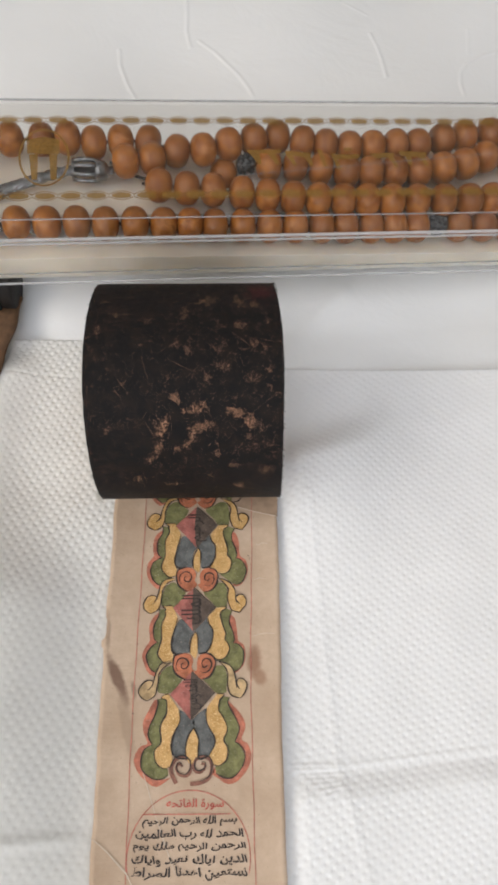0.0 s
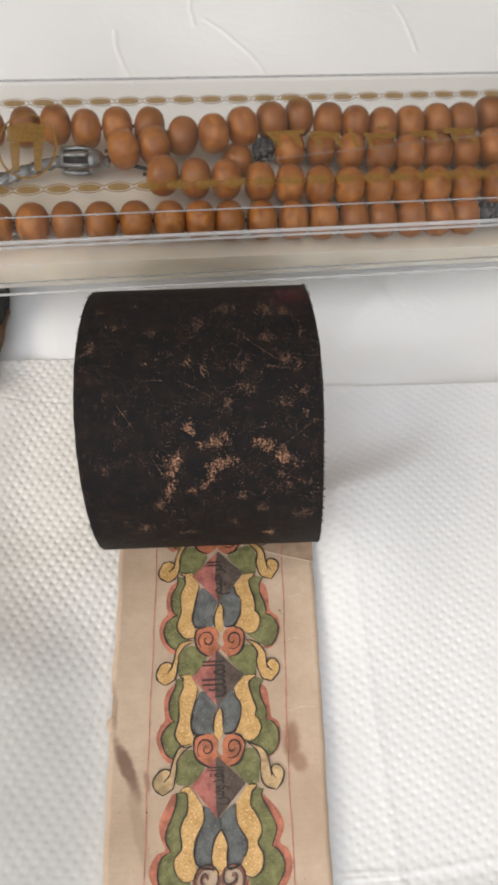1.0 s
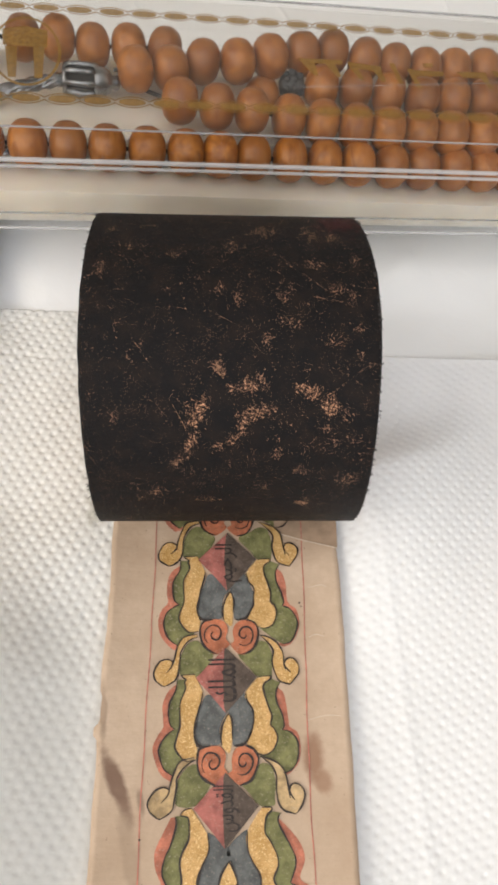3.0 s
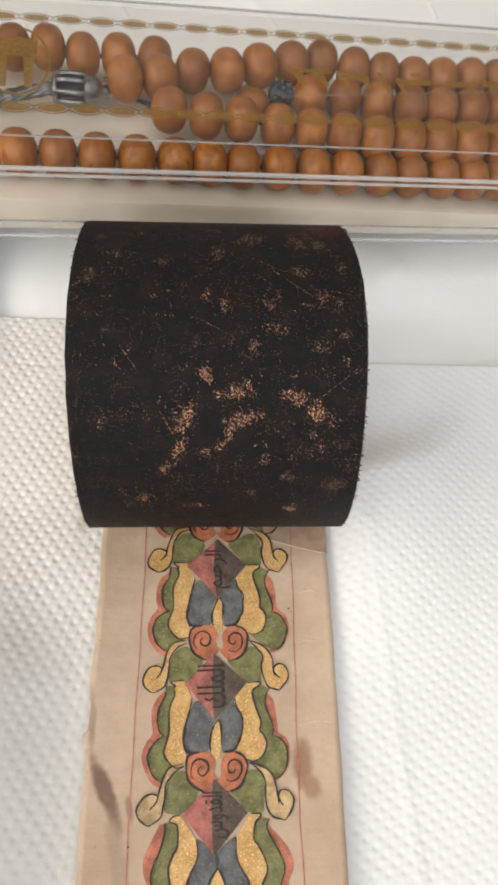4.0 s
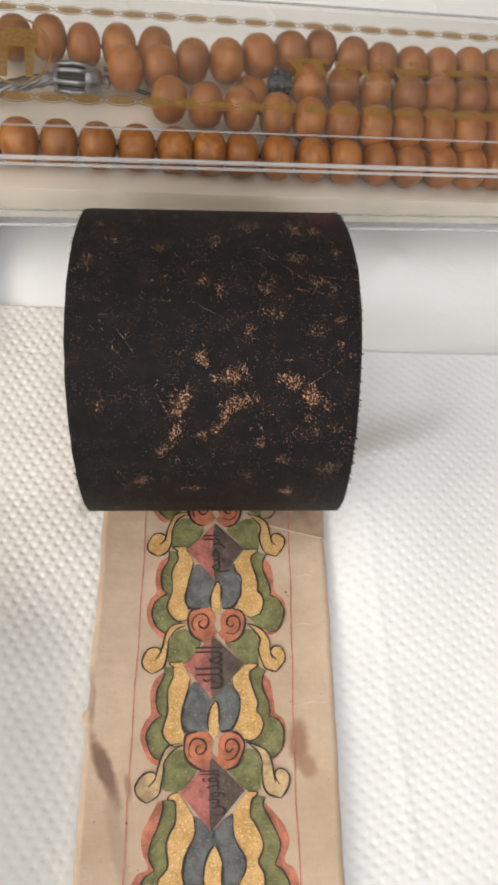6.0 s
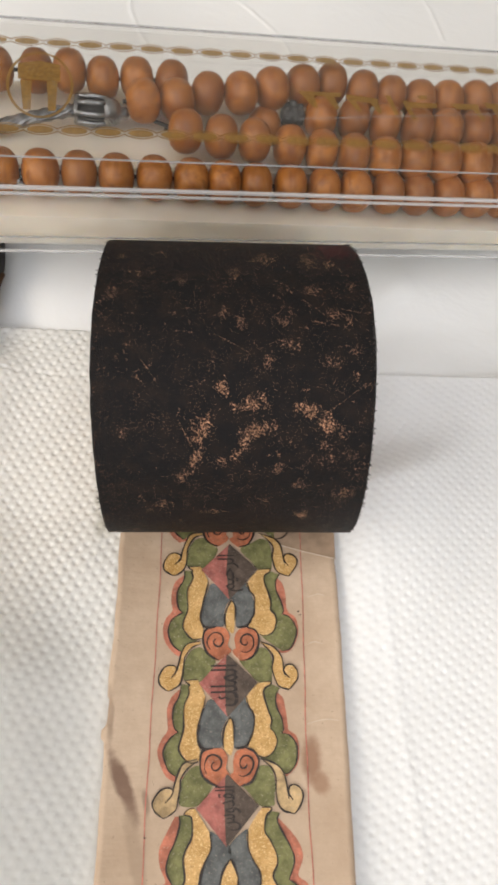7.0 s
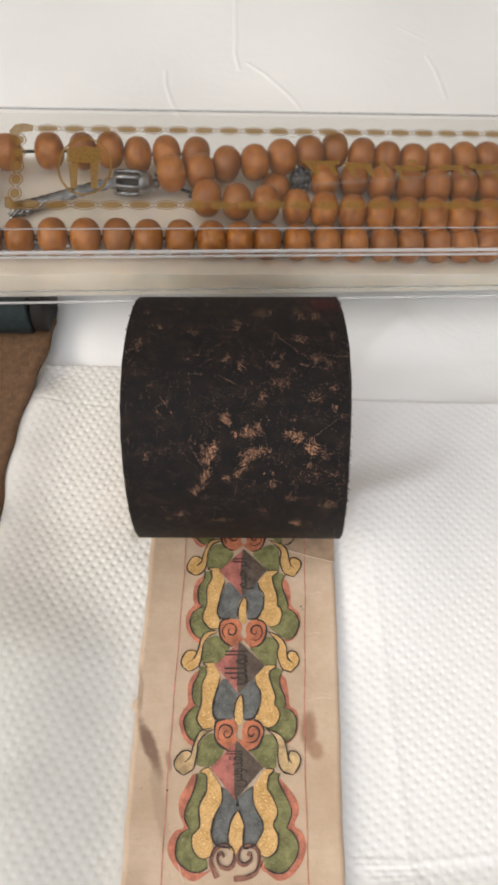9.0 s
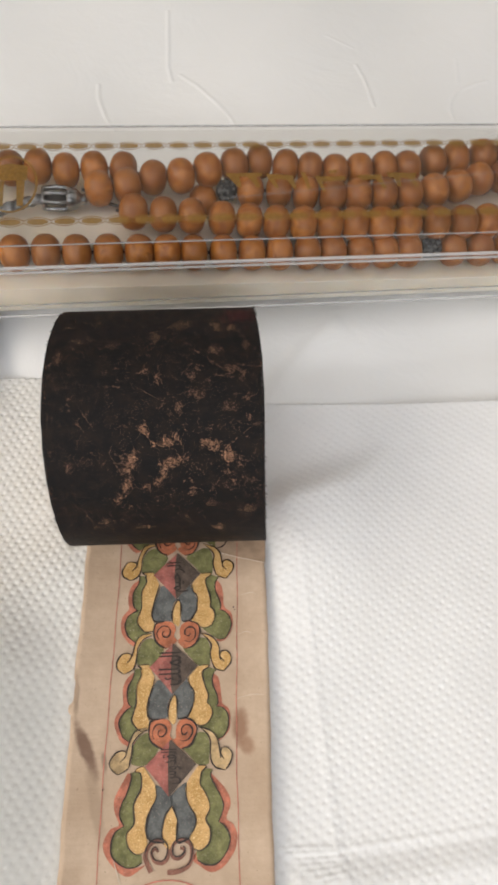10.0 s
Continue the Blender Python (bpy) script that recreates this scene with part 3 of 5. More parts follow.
SPRINKLED_LOWER = ((18.5, 114, 2.0, 1.3), (24.1, 110, 1.3, 1.6), (24.4, 119, 1.5, 1.3), (5.2, 115, 1.2, 2.0), (17.3, 142, 1.1, 1.0), (21.1, 138, 1.2, 1.4), (7.8, 151, 1.8, 1.2), (12.7, 158, 1.5, 1.0), (18.7, 148, 1.8, 1.3),
         (24.5, 146, 1.5, 1.2), (-6.6, 173, 2.4, 1.2), (4.7, 166, 1.2, 1.2), (-25.5, 139, 0.8, 1.5), (25.7, 136, 1.0, 1.4), (22.7, 162, 2.4, 2.0), (-5.0, 149, 1.1, 1.3))


def wear_distance(patches, x, w):
    """Distance to the nearest patch, in patch radii, at x along and w round the roll (millimetres)."""
    best = np.full(x.shape, 9.0)
    for px, angle, rx, ry, *lean in patches:
        c, s = math.cos(radians(lean[0] if lean else 0)), math.sin(radians(lean[0] if lean else 0))
        dx, dw = x - px, w - 36.6 * radians(angle)
        best = np.minimum(best, np.hypot((c * dx + s * dw) / rx, (c * dw - s * dx) / ry))
    return best


def rolled_backing():
    """The black outside winding, slightly out of round, with soft edges and its surface map in millimetres."""
    bm = bmesh.new()
    uv = bm.loops.layers.uv.new("surface")
    prof = [(-0.0318, 0.9905), (-0.0320, 0.9965), (-0.0318, 0.9990), (-0.0312, 1.0)]
    prof += [(x, 1.0) for x in np.linspace(-0.029, 0.0235, 110)]
    prof += [(0.0258, 1.0), (0.0264, 0.9985), (0.0266, 0.996), (0.0264, 0.990)]
    steps = 480
    rows = []
    for a, r in prof:
        row = []
        for i in range(steps):
            q = 2 * math.pi * i / steps
            rr = ROLL_R * r * (1 + 0.0025 * math.sin(2 * q + 1) + 0.0018 * math.sin(5 * q + a * 40))
            e = a
            if abs(a) > 0.0255:
                e += 0.00025 * math.sin(3 * q + 2 * a * 1000) + 0.00012 * noise.noise(Vector((q * 9, a * 1000, 3)))
                e += (0.0014 * float(smoothstep(0.6, 2.0, q)) - 0.0002) * (1 if a > 0 else 0)
            row.append((bm.verts.new((e, rr * math.cos(q), rr * math.sin(q))), e * 1000, q * 36.6))
        rows.append(row)
    for r0, r1 in zip(rows, rows[1:]):
        for i in range(steps):
            j = (i + 1) % steps
            f = bm.faces.new((r0[i][0], r1[i][0], r1[j][0], r0[j][0]))
            wrap = 2 * math.pi * 36.6 if j == 0 else 0
            for loop, (p, w) in zip(f.loops, ((r0[i], 0), (r1[i], 0), (r1[j], wrap), (r0[j], wrap))):
                loop[uv].uv = (p[1], p[2] + w)
    bmesh.ops.recalc_face_normals(bm, faces=bm.faces)
    return bm


back = part("backing", rolled_backing(), M_LEATHER, scroll, "black backing worn to copper brown")
back.matrix_world = roll_frame
co = np.array([v.co[:] for v in back.data.vertices])
turn = np.arctan2(co[:, 2], co[:, 1]) % (2 * math.pi) * 36.6
for layer, patches in (("rubbed", RUBBED), ("sprinkled", SPRINKLED_UPPER + SPRINKLED_LOWER)):
    back.data.attributes.new(layer, "FLOAT", "POINT").data.foreach_set("value", wear_distance(patches, co[:, 0] * 1000, turn))


def frayed_rim():
    """Short stray fibres along both cut rims of the backing."""
    bm = bmesh.new()
    rng_f = random.Random(11)
    for k in range(230):
        q = radians(rng_f.uniform(35, 215))
        right = rng_f.random() < 0.75
        a = (0.0262 + 0.0014 * float(smoothstep(0.6, 2.0, q))) if right else -0.0318
        out = 1 if right else -1
        rad = ROLL_R * rng_f.uniform(0.992, 1.001)
        p0 = Vector((a - out * 0.0002, rad * math.cos(q), rad * math.sin(q)))
        n = rng_f.uniform(0.0002, 0.00065)
        q1 = q + rng_f.uniform(-0.012, 0.012)
        p1 = Vector((a + out * n, (rad + rng_f.uniform(-0.0001, 0.0004)) * math.cos(q1), (rad + rng_f.uniform(-0.0001, 0.0004)) * math.sin(q1)))
        tube([p0, (p0 + p1) / 2 + Vector((0, 0, 0.00005)), p1], lambda t, w=rng_f.uniform(0.00009, 0.00017): w * (1 - 0.7 * t), 4, bm)
    return bm


fray = part("frayed_rim", frayed_rim(), M_CORD, scroll, "loose dark fibres at the rim")
fray.matrix_world = roll_frame
tagged(fray, "loose dark fibres standing out along the worn rims", kind="stuff")


def windings():
    """The rolled-up inside: paper edges in a spiral at both ends."""
    bm = bmesh.new()
    prof = []
    n = 22
    for k in range(n):
        r = 0.0045 + (ROLL_R - 0.0008 - 0.0045) * k / n
        s = 0.0003 * math.sin(k * 2.1)
        prof += [(-0.0309 + s, r), (-0.0309 + s, r + 0.0011), (-0.0304 + s, r + 0.00115)]
    left = list(prof)
    right = [(0.0255 - (a + 0.0309), r) for a, r in reversed(left)]
    bm.free()
    return lathe(left + right, 72)


ins = part("windings", windings(), M_PARCH, scroll, "edges of the tightly rolled parchment")
ins.matrix_world = roll_frame


def sheet_z(x, y):
    z = 0.00035 + 0.00004 * math.sin(y * 95 + 0.4)
    # the strip is slightly hollow, its edges curl up, and it ripples a little along the way
    h = max(0.0, abs(x) - 0.006) / 0.0245
    e = max(0.0, abs(x) - 0.0235) / 0.0070
    ripple = 0.85 + 0.15 * math.sin(y * 70 + (0 if x > 0 else 2))
    return z + (0.0026 * h * h + 0.00035 * e * e) * ripple * float(smoothstep(0.128, 0.095, y)) + 0.00006 * math.sin(y * 240 + x * 90) * h


def paper_edges(y):
    w = 0.00012 * math.sin(y * 160) + 0.0001 * math.sin(y * 410 + 1) + 0.00014 * noise.noise(Vector((y * 500, 0, 5)))
    drift = float(smoothstep(0.085, 0.01, y)) * 0.0016
    left = PAPER_L - 0.0009 * float(smoothstep(0.09, 0.05, y)) + w
    if 0.0545 < y < 0.0565:
        left -= 0.0008
    if 0.0575 < y < 0.064:
        left += 0.0004
    return left, PAPER_R - drift + 0.6 * w


def parchment_strip():
    bm = bmesh.new()
    ys = list(np.arange(-0.075, 0.1338, 0.0009)) + [0.1338]
    rows = []
    for y in ys:
        l, r = paper_edges(y)
        rows.append([(l + (r - l) * k / 40, y) for k in range(41)])
    for dz in (0.0, -0.00028):
        vs = [[bm.verts.new((x, y, sheet_z(x, y) + dz)) for x, y in row] for row in rows]
        if dz == 0:
            top = vs
    for a, b in zip(vs, vs[1:]):
        for k in range(40):
            bm.faces.new((a[k], b[k], b[k + 1], a[k + 1]))
    for a, b in zip(top, top[1:]):
        for k in range(40):
            bm.faces.new((a[k], a[k + 1], b[k + 1], b[k]))
    for i in range(len(ys) - 1):
        bm.faces.new((top[i][0], top[i + 1][0], vs[i + 1][0], vs[i][0]))
        bm.faces.new((top[i][40], vs[i][40], vs[i + 1][40], top[i + 1][40]))
    for k in range(40):
        bm.faces.new((top[0][k], vs[0][k], vs[0][k + 1], top[0][k + 1]))
    bmesh.ops.recalc_face_normals(bm, faces=bm.faces)
    return bm


strip = part("parchment_strip", parchment_strip(), M_PARCH, scroll, "aged cream parchment with brown stains and painted ornament")
strip.matrix_world = Matrix.Identity(4)

# painted ornament, in millimetres from the tip of each diamond
LAYER = 0.00006


def lay(x, y, layer):
    return (x, y, sheet_z(x, y) + 0.00008 + LAYER * layer)


def paint(name, points, material, layer, label=""):
    """A flat painted field with the given outline (metres)."""
    pts = []
    for x, y in points:
        if not pts or math.hypot(x - pts[-1][0], y - pts[-1][1]) > 0.00004:
            pts.append((x, y))
    if math.hypot(pts[0][0] - pts[-1][0], pts[0][1] - pts[-1][1]) < 0.00004:
        pts.pop()
    if sum(a[0] * c[1] - c[0] * a[1] for a, c in zip(pts, pts[1:] + pts[:1])) < 0:
        pts.reverse()
    bm = bmesh.new()
    f = bm.faces.new([bm.verts.new((x, y, 0)) for x, y in pts])
    f.normal_update()
    bmesh.ops.triangulate(bm, faces=[f], ngon_method="EAR_CLIP")
    for limit in (0.004, 0.002, 0.0012):
        bmesh.ops.subdivide_edges(bm, edges=[e for e in bm.edges if e.calc_length() > limit], cuts=1)
        bmesh.ops.triangulate(bm, faces=bm.faces)
    for v in bm.verts:
        v.co = lay(v.co.x, v.co.y, layer)
    return part(name, bm, material, strip, label)


def ribbon(points, width, layer, bm=None):
    """A pen line; width(s) runs along it."""
    bm = bm or bmesh.new()
    p = [Vector((q[0], q[1], 0)) for q in points]
    sides = []
    for i, q in enumerate(p):
        d = (p[min(i + 1, len(p) - 1)] - p[max(i - 1, 0)])
        d = d.normalized() if d.length > 1e-9 else Vector((1, 0, 0))
        s = Vector((-d.y, d.x, 0)) * (width(i / (len(p) - 1)) if callable(width) else width) / 2
        sides.append([bm.verts.new(lay(*(q + s).xy, layer)), bm.verts.new(lay(*(q - s).xy, layer))])
    for a, b in zip(sides, sides[1:]):
        bm.faces.new((a[0], a[1], b[1], b[0]))
    return bm


def pen(name, points, width, material, layer, label=""):
    return part(name, ribbon(points, width, layer), material, strip, label)


def hand(w, seed):
    """Uneven pen pressure, tapering at both ends."""
    return lambda s: w * (0.96 + 0.24 * math.sin(s * 9 + seed) + 0.12 * math.sin(s * 31 + 2 * seed)) * (0.45 + 0.55 * min(1, 6 * s, 6 * (1 - s)))


# one repeat of the border, in millimetres from the top of its diamond: each side was drawn by hand and differs a little
ARM = {-1: ((-7.4, 3.4), (-10.6, 2.7), (-12.0, 0.6), (-12.9, -2.2), (-13.5, -4.5), (-14.9, -6.0)),
       1: ((8.0, 3.4), (10.2, 2.7), (12.3, 1.7), (13.7, 0.1), (14.2, -1.6), (14.6, -4.4), (15.8, -6.2))}
CURL = {-1: ((-13.4, -4.6), (-13.4, -3.4), (-14.7, -2.8), (-16.5, -3.5), (-17.9, -5.9), (-17.6, -7.8), (-16.2, -8.9), (-15.2, -9.3)),
        1: ((14.8, -5.8), (14.5, -4.1), (15.3, -2.8), (16.9, -3.0), (18.1, -4.5), (17.8, -6.5), (16.6, -8.2), (15.8, -9.1))}
ARM_UNDER = {-1: ((-7.3, 2.7), (-9.6, 1.7), (-11.3, -0.8), (-11.6, -2.9), (-11.9, -5.6), (-12.5, -7.6), (-13.9, -8.7), (-15.2, -9.3)),
             1: ((8.7, 3.0), (10.6, 1.2), (11.8, -0.9), (11.5, -3.7), (12.0, -6.5), (13.0, -8.1), (14.7, -8.8), (15.8, -9.1))}
LEAF = {-1: ((-9.6, 1.1), (-7.3, 1.9), (-5.3, 0.1), (-3.3, -1.5), (-5.4, -5.2), (-7.7, -7.0), (-11.4, -6.7), (-11.6, -4.2), (-11.2, -1.5)),
        1: ((2.8, -1.3), (5.9, 0.5), (8.5, 1.9), (10.6, 1.0), (11.5, -2.3), (11.3, -5.8), (10.9, -7.2), (7.7, -7.0), (5.6, -4.8))}
GOLD_OUT = {-1: ((-8.0, -6.4), (-11.2, -6.8), (-10.1, -7.7), (-10.3, -8.4), (-10.1, -9.9), (-11.3, -12.9), (-11.5, -15.5), (-11.3, -18.5), (-12.3, -21.5), (-12.4, -23.3), (-11.3, -25.2), (-9.7, -26.2), (-7.6, -25.8)),
            1: ((7.5, -7.3), (9.4, -7.0), (10.9, -7.2), (10.7, -7.9), (9.3, -8.8), (9.0, -10.5), (10.1, -14.1), (10.7, -16.5), (10.5, -18.4), (11.4, -19.6), (11.9, -21.7), (10.8, -24.2), (8.7, -25.1), (6.9, -24.7))}
GOLD_IN = {-1: ((-7.6, -25.8), (-7.2, -23.2), (-8.0, -20.7), (-7.9, -18.8), (-7.2, -15.6), (-6.3, -13.0), (-6.0, -10.8), (-8.0, -6.4)),
           1: ((6.9, -24.7), (4.6, -22.3), (5.9, -19.6), (6.3, -17.1), (6.2, -14.9), (5.0, -13.1), (4.5, -10.9), (7.5, -7.3))}
SLATE = {-1: ((-4.6, -11.2), (-6.3, -14.0), (-7.4, -17.5), (-8.0, -20.7), (-6.9, -22.8), (-4.9, -23.2), (-1.8, -22.4), (-1.9, -19.5), (-1.1, -17.0), (0.1, -14.6)),
         1: ((4.2, -10.9), (2.7, -12.4), (0.2, -14.8), (1.2, -17.6), (1.2, -20.2), (1.5, -23.0), (4.2, -22.5), (5.9, -19.6), (6.3, -16.4), (5.3, -13.5))}
GREEN_OUT = {-1: ((-12.2, -7.6), (-12.5, -10.3), (-13.8, -12.9), (-14.2, -15.5), (-13.6, -18.1), (-12.5, -19.2)),
             1: ((13.3, -8.5), (12.1, -10.6), (12.2, -13.2), (13.2, -15.9), (13.8, -18.5), (13.2, -19.6))}
GREEN_LOBE = {-1: ((-12.5, -19.2), (-13.6, -19.7), (-15.3, -21.2), (-16.2, -23.6), (-15.9, -25.8), (-14.7, -27.9), (-12.6, -29.5)),
              1: ((13.2, -19.6), (15.0, -20.1), (16.5, -22.0), (16.9, -24.3), (16.2, -27.0), (14.8, -28.6), (13.0, -29.1))}
RED_OUT = {-1: ((-12.9, -9.2), (-14.6, -10.7), (-15.5, -13.5), (-15.5, -16.8), (-15.3, -18.7), (-16.9, -20.9), (-17.6, -23.6), (-16.9, -26.7), (-15.3, -29.1), (-13.6, -30.3)),
           1: ((12.5, -9.6), (13.9, -11.0), (14.6, -13.9), (14.8, -17.2), (15.2, -18.9), (16.9, -20.5), (17.5, -23.7), (16.8, -26.8), (15.0, -28.9), (13.4, -29.7))}
FLAME = ((0.1, -15.9), (-1.1, -18.3), (-1.7, -20.8), (-1.4, -22.9), (0.4, -24.6), (1.0, -21.5), (1.2, -18.3), (0.8, -16.6))
DIAMOND = ((-0.2, 0.0), (-7.7, -7.4), (-0.4, -15.7), (7.4, -7.1))
ROSE = {-1: ((-4.0, -22.9), (-1.6, -23.2), (-0.5, -25.2), (-0.9, -27.6), (-0.2, -29.3), (-3.2, -31.4), (-5.3, -30.5), (-6.8, -28.7), (-7.3, -25.7), (-6.5, -23.6)),
        1: ((4.1, -23.0), (1.8, -23.7), (0.8, -25.8), (1.0, -28.3), (0.1, -29.3), (2.6, -31.5), (5.0, -30.8), (6.5, -28.7), (7.1, -25.9), (6.1, -23.8))}

# the longer last repeat
END_GOLD_OUT = {-1: ((-8.1, -7.3), (-9.6, -7.5), (-10.6, -8.6), (-8.9, -9.2), (-8.5, -11.5), (-8.8, -13.7), (-9.8, -15.7), (-10.7, -18.0), (-10.3, -22.2), (-12.1, -24.9), (-11.6, -28.3), (-9.0, -30.0), (-6.2, -29.1)),
                1: ((8.0, -7.4), (10.1, -7.6), (10.1, -8.3), (9.0, -9.5), (8.5, -12.5), (9.8, -14.5), (11.0, -17.1), (11.3, -19.3), (10.1, -21.9), (11.5, -24.5), (10.9, -27.9), (8.6, -29.6), (6.3, -28.9))}
END_GOLD_IN = {-1: ((-6.2, -29.1), (-6.5, -26.4), (-6.9, -23.6), (-6.5, -21.0), (-5.6, -18.6), (-4.4, -16.5), (-4.0, -15.0), (-4.5, -12.6), (-8.1, -7.3)),
               1: ((6.3, -28.9), (5.6, -26.2), (7.1, -23.1), (7.1, -20.6), (5.6, -18.6), (4.6, -15.8), (4.5, -12.4), (8.0, -7.4))}
END_SLATE = {-1: ((-4.5, -12.2), (-4.1, -15.8), (-5.8, -19.2), (-6.9, -23.6), (-5.7, -26.6), (-2.1, -27.4), (-2.2, -25.0), (-1.5, -20.9), (0.2, -18.1), (0.4, -15.4)),
             1: ((4.5, -12.0), (4.6, -15.8), (5.6, -18.6), (7.1, -20.6), (7.1, -23.1), (5.6, -26.4), (2.0, -27.2), (1.9, -22.3), (0.2, -18.1), (0.2, -15.4))}
END_GREEN_OUT = {-1: ((-11.8, -8.9), (-11.4, -10.8), (-12.6, -14.7), (-13.9, -17.0), (-14.3, -20.1), (-13.1, -22.9)),
                 1: ((12.3, -8.6), (11.7, -10.3), (12.9, -13.2), (14.6, -16.1), (15.2, -18.9), (13.7, -22.5))}
END_GREEN_LOBE = {-1: ((-13.1, -22.9), (-15.3, -24.2), (-16.4, -26.9), (-15.8, -30.3), (-12.6, -33.0), (-9.6, -33.0), (-7.7, -32.1)),
                  1: ((13.7, -22.5), (15.6, -23.9), (16.9, -26.8), (16.0, -30.2), (13.0, -32.9), (10.0, -33.2), (7.6, -31.8))}
END_RED_OUT = {-1: ((-12.7, -9.1), (-14.6, -12.4), (-16.0, -15.7), (-15.9, -19.0), (-14.6, -22.4), (-16.9, -23.5), (-18.7, -26.9), (-17.6, -30.3), (-14.1, -34.0), (-11.0, -35.2), (-7.6, -33.4)),
               1: ((12.0, -9.8), (14.7, -12.7), (16.9, -15.6), (17.2, -18.4), (16.0, -21.8), (17.9, -23.3), (19.0, -26.5), (18.0, -30.4), (14.8, -34.0), (11.4, -35.0), (8.2, -33.2))}
END_FLAME = ((0.2, -18.1), (-1.5, -20.9), (-2.2, -25.0), (-1.8, -27.8), (-0.1, -28.9), (1.7, -26.5), (2.0, -22.3), (1.2, -19.4))
END_SCROLL = {-1: ((-5.0, -34.4), (-6.3, -32.4), (-6.7, -30.4), (-5.7, -27.7), (-2.9, -26.8), (-0.6, -28.5), (-0.6, -31.1), (-2.1, -32.4), (-4.3, -31.7), (-5.0, -29.7), (-4.0, -28.7), (-3.1, -29.6)),
              1: ((-0.5, -34.7), (2.5, -34.4), (5.2, -33.2), (6.3, -30.5), (5.6, -27.8), (3.2, -26.9), (0.9, -27.8), (0.7, -30.5), (2.2, -31.4), (4.0, -30.5), (4.0, -29.2), (2.9, -28.8))}


def motif(top, axis, wide, tall, number, last=False):
    """One repeat of the ornament: top and axis place it, wide and tall stretch it."""

    def at(p):
        x = p[0] * wide + axis + 0.10 * math.sin(p[1] * 1.3 + number * 2)
        return (x / 1000, top + (p[1] * tall + 0.08 * math.sin(p[0] * 1.1 + number)) / 1000)

    def curve(*runs, closed=False, per=6):
        out = []
        for run in runs:
            out += [q[:2] for q in spline([at(p) for p in run], per, closed)]
        return out

    def seen(points):
        return min(q[1] for q in points) < 0.1200

    def field(name, runs, material, layer, closed=False, label=""):
        q = curve(*runs, closed=closed)
        if seen(q):
            paint(name, q, material, layer, label)

    def line(points, w=0.38, layer=7):
        q = curve(points)
        if seen(q):
            pen("ink_line", q, hand(w / 1000, number * 1.7 + points[0][0]), M_INK, layer)

    gold_out, gold_in, slate, green_out, green_lobe, red_out, flame = (
        (END_GOLD_OUT, END_GOLD_IN, END_SLATE, END_GREEN_OUT, END_GREEN_LOBE, END_RED_OUT, END_FLAME) if last
        else (GOLD_OUT, GOLD_IN, SLATE, GREEN_OUT, GREEN_LOBE, RED_OUT, FLAME))
    for side in (-1, 1):
        back = [(p[0] - side * 1.6, p[1]) for p in (green_out[side] + green_lobe[side])[::-1]]
        field("red_border", (red_out[side], back), M_RED, 0)
        lobe_end = green_lobe[side][-1]
        inner = [(p[0] - side * 1.0, p[1]) for p in gold_out[side][2:-1]][::-1]
        field("green_band", (green_out[side], green_lobe[side], [lobe_end] + inner + [green_out[side][0]]), M_GREEN, 1)
        field("green_leaf", (LEAF[side],), M_GREEN, 1, True)
        field("slate_petal", (slate[side],), M_BLUE, 2, True)
        field("gold_lobe", (gold_out[side], gold_in[side]), M_GOLD, 3)
        field("gold_arm", (ARM[side][:-2], CURL[side][1:], ARM_UNDER[side][-2::-1]), M_PALEGOLD if number == 3 else M_GOLD, 4, label="gold-painted curling arm")
        for run in (ARM[side], CURL[side], ARM_UNDER[side], green_out[side], green_lobe[side], gold_out[side], gold_in[side][1:-1]):
            line(run)
        line(slate[side][2:6] if side < 0 else slate[side][5:8], 0.55)
        if last:
            q = curve(END_SCROLL[side])
            pen("purple_scroll", q, lambda s: 0.0013 - 0.0006 * s, M_PURPLE, 4.2 + 0.3 * side)
            line([(x * 0.97 + side * 0.25, y + 0.55) for x, y in END_SCROLL[side][1:]], 0.36, 8)
        else:
            field("vermilion_scroll", (ROSE[side],), M_ORANGE, 5, True)
            line((ROSE[side] + ROSE[side])[5:11], 0.55, 8)
            cx, cy = (-3.7, -26.6) if side < 0 else (3.7, -26.6)
            turn = (4.0, -8.4) if side < 0 else (-2.2, 8.4)
            line([(cx + (2.7 - 2.3 * k / 22) * math.cos(turn[0] + turn[1] * k / 22), cy + (2.9 - 2.4 * k / 22) * math.sin(turn[0] + turn[1] * k / 22)) for k in range(23)], 0.42, 8)
    field("gold_flame", (flame,), M_GOLD, 4, True)
    line(flame[:4], 0.45)
    line((flame[0], flame[-1], flame[-2], flame[-3]), 0.4)
    t, l, b, r = DIAMOND
    split = ((-0.6, -1.0), (-1.0, -7.5), (-0.7, -14.4))
    q = [at(p) for p in (t, l, (l[0] * 0.5 - 0.1, -11.5), b)]
    if seen(q):
        paint("rose_half_diamond", [at(p) for p in (t, l, (l[0] * 0.52, -11.4), b, split[2], split[1], split[0])], M_PINK, 6)
        paint("dark_half_diamond", [at(p) for p in (t, *split, b, (r[0] * 0.5, -11.3), r)], M_UMBER, 6)


motif(0.1372, 0.2, 1.02, 1.02, 0)
motif(0.1059, 0.4, 1.03, 1.03, 1)
motif(0.0751, -0.5, 1.0, 1.0, 2)
motif(0.0463, -0.95, 1.0, 1.0, 3, last=True)

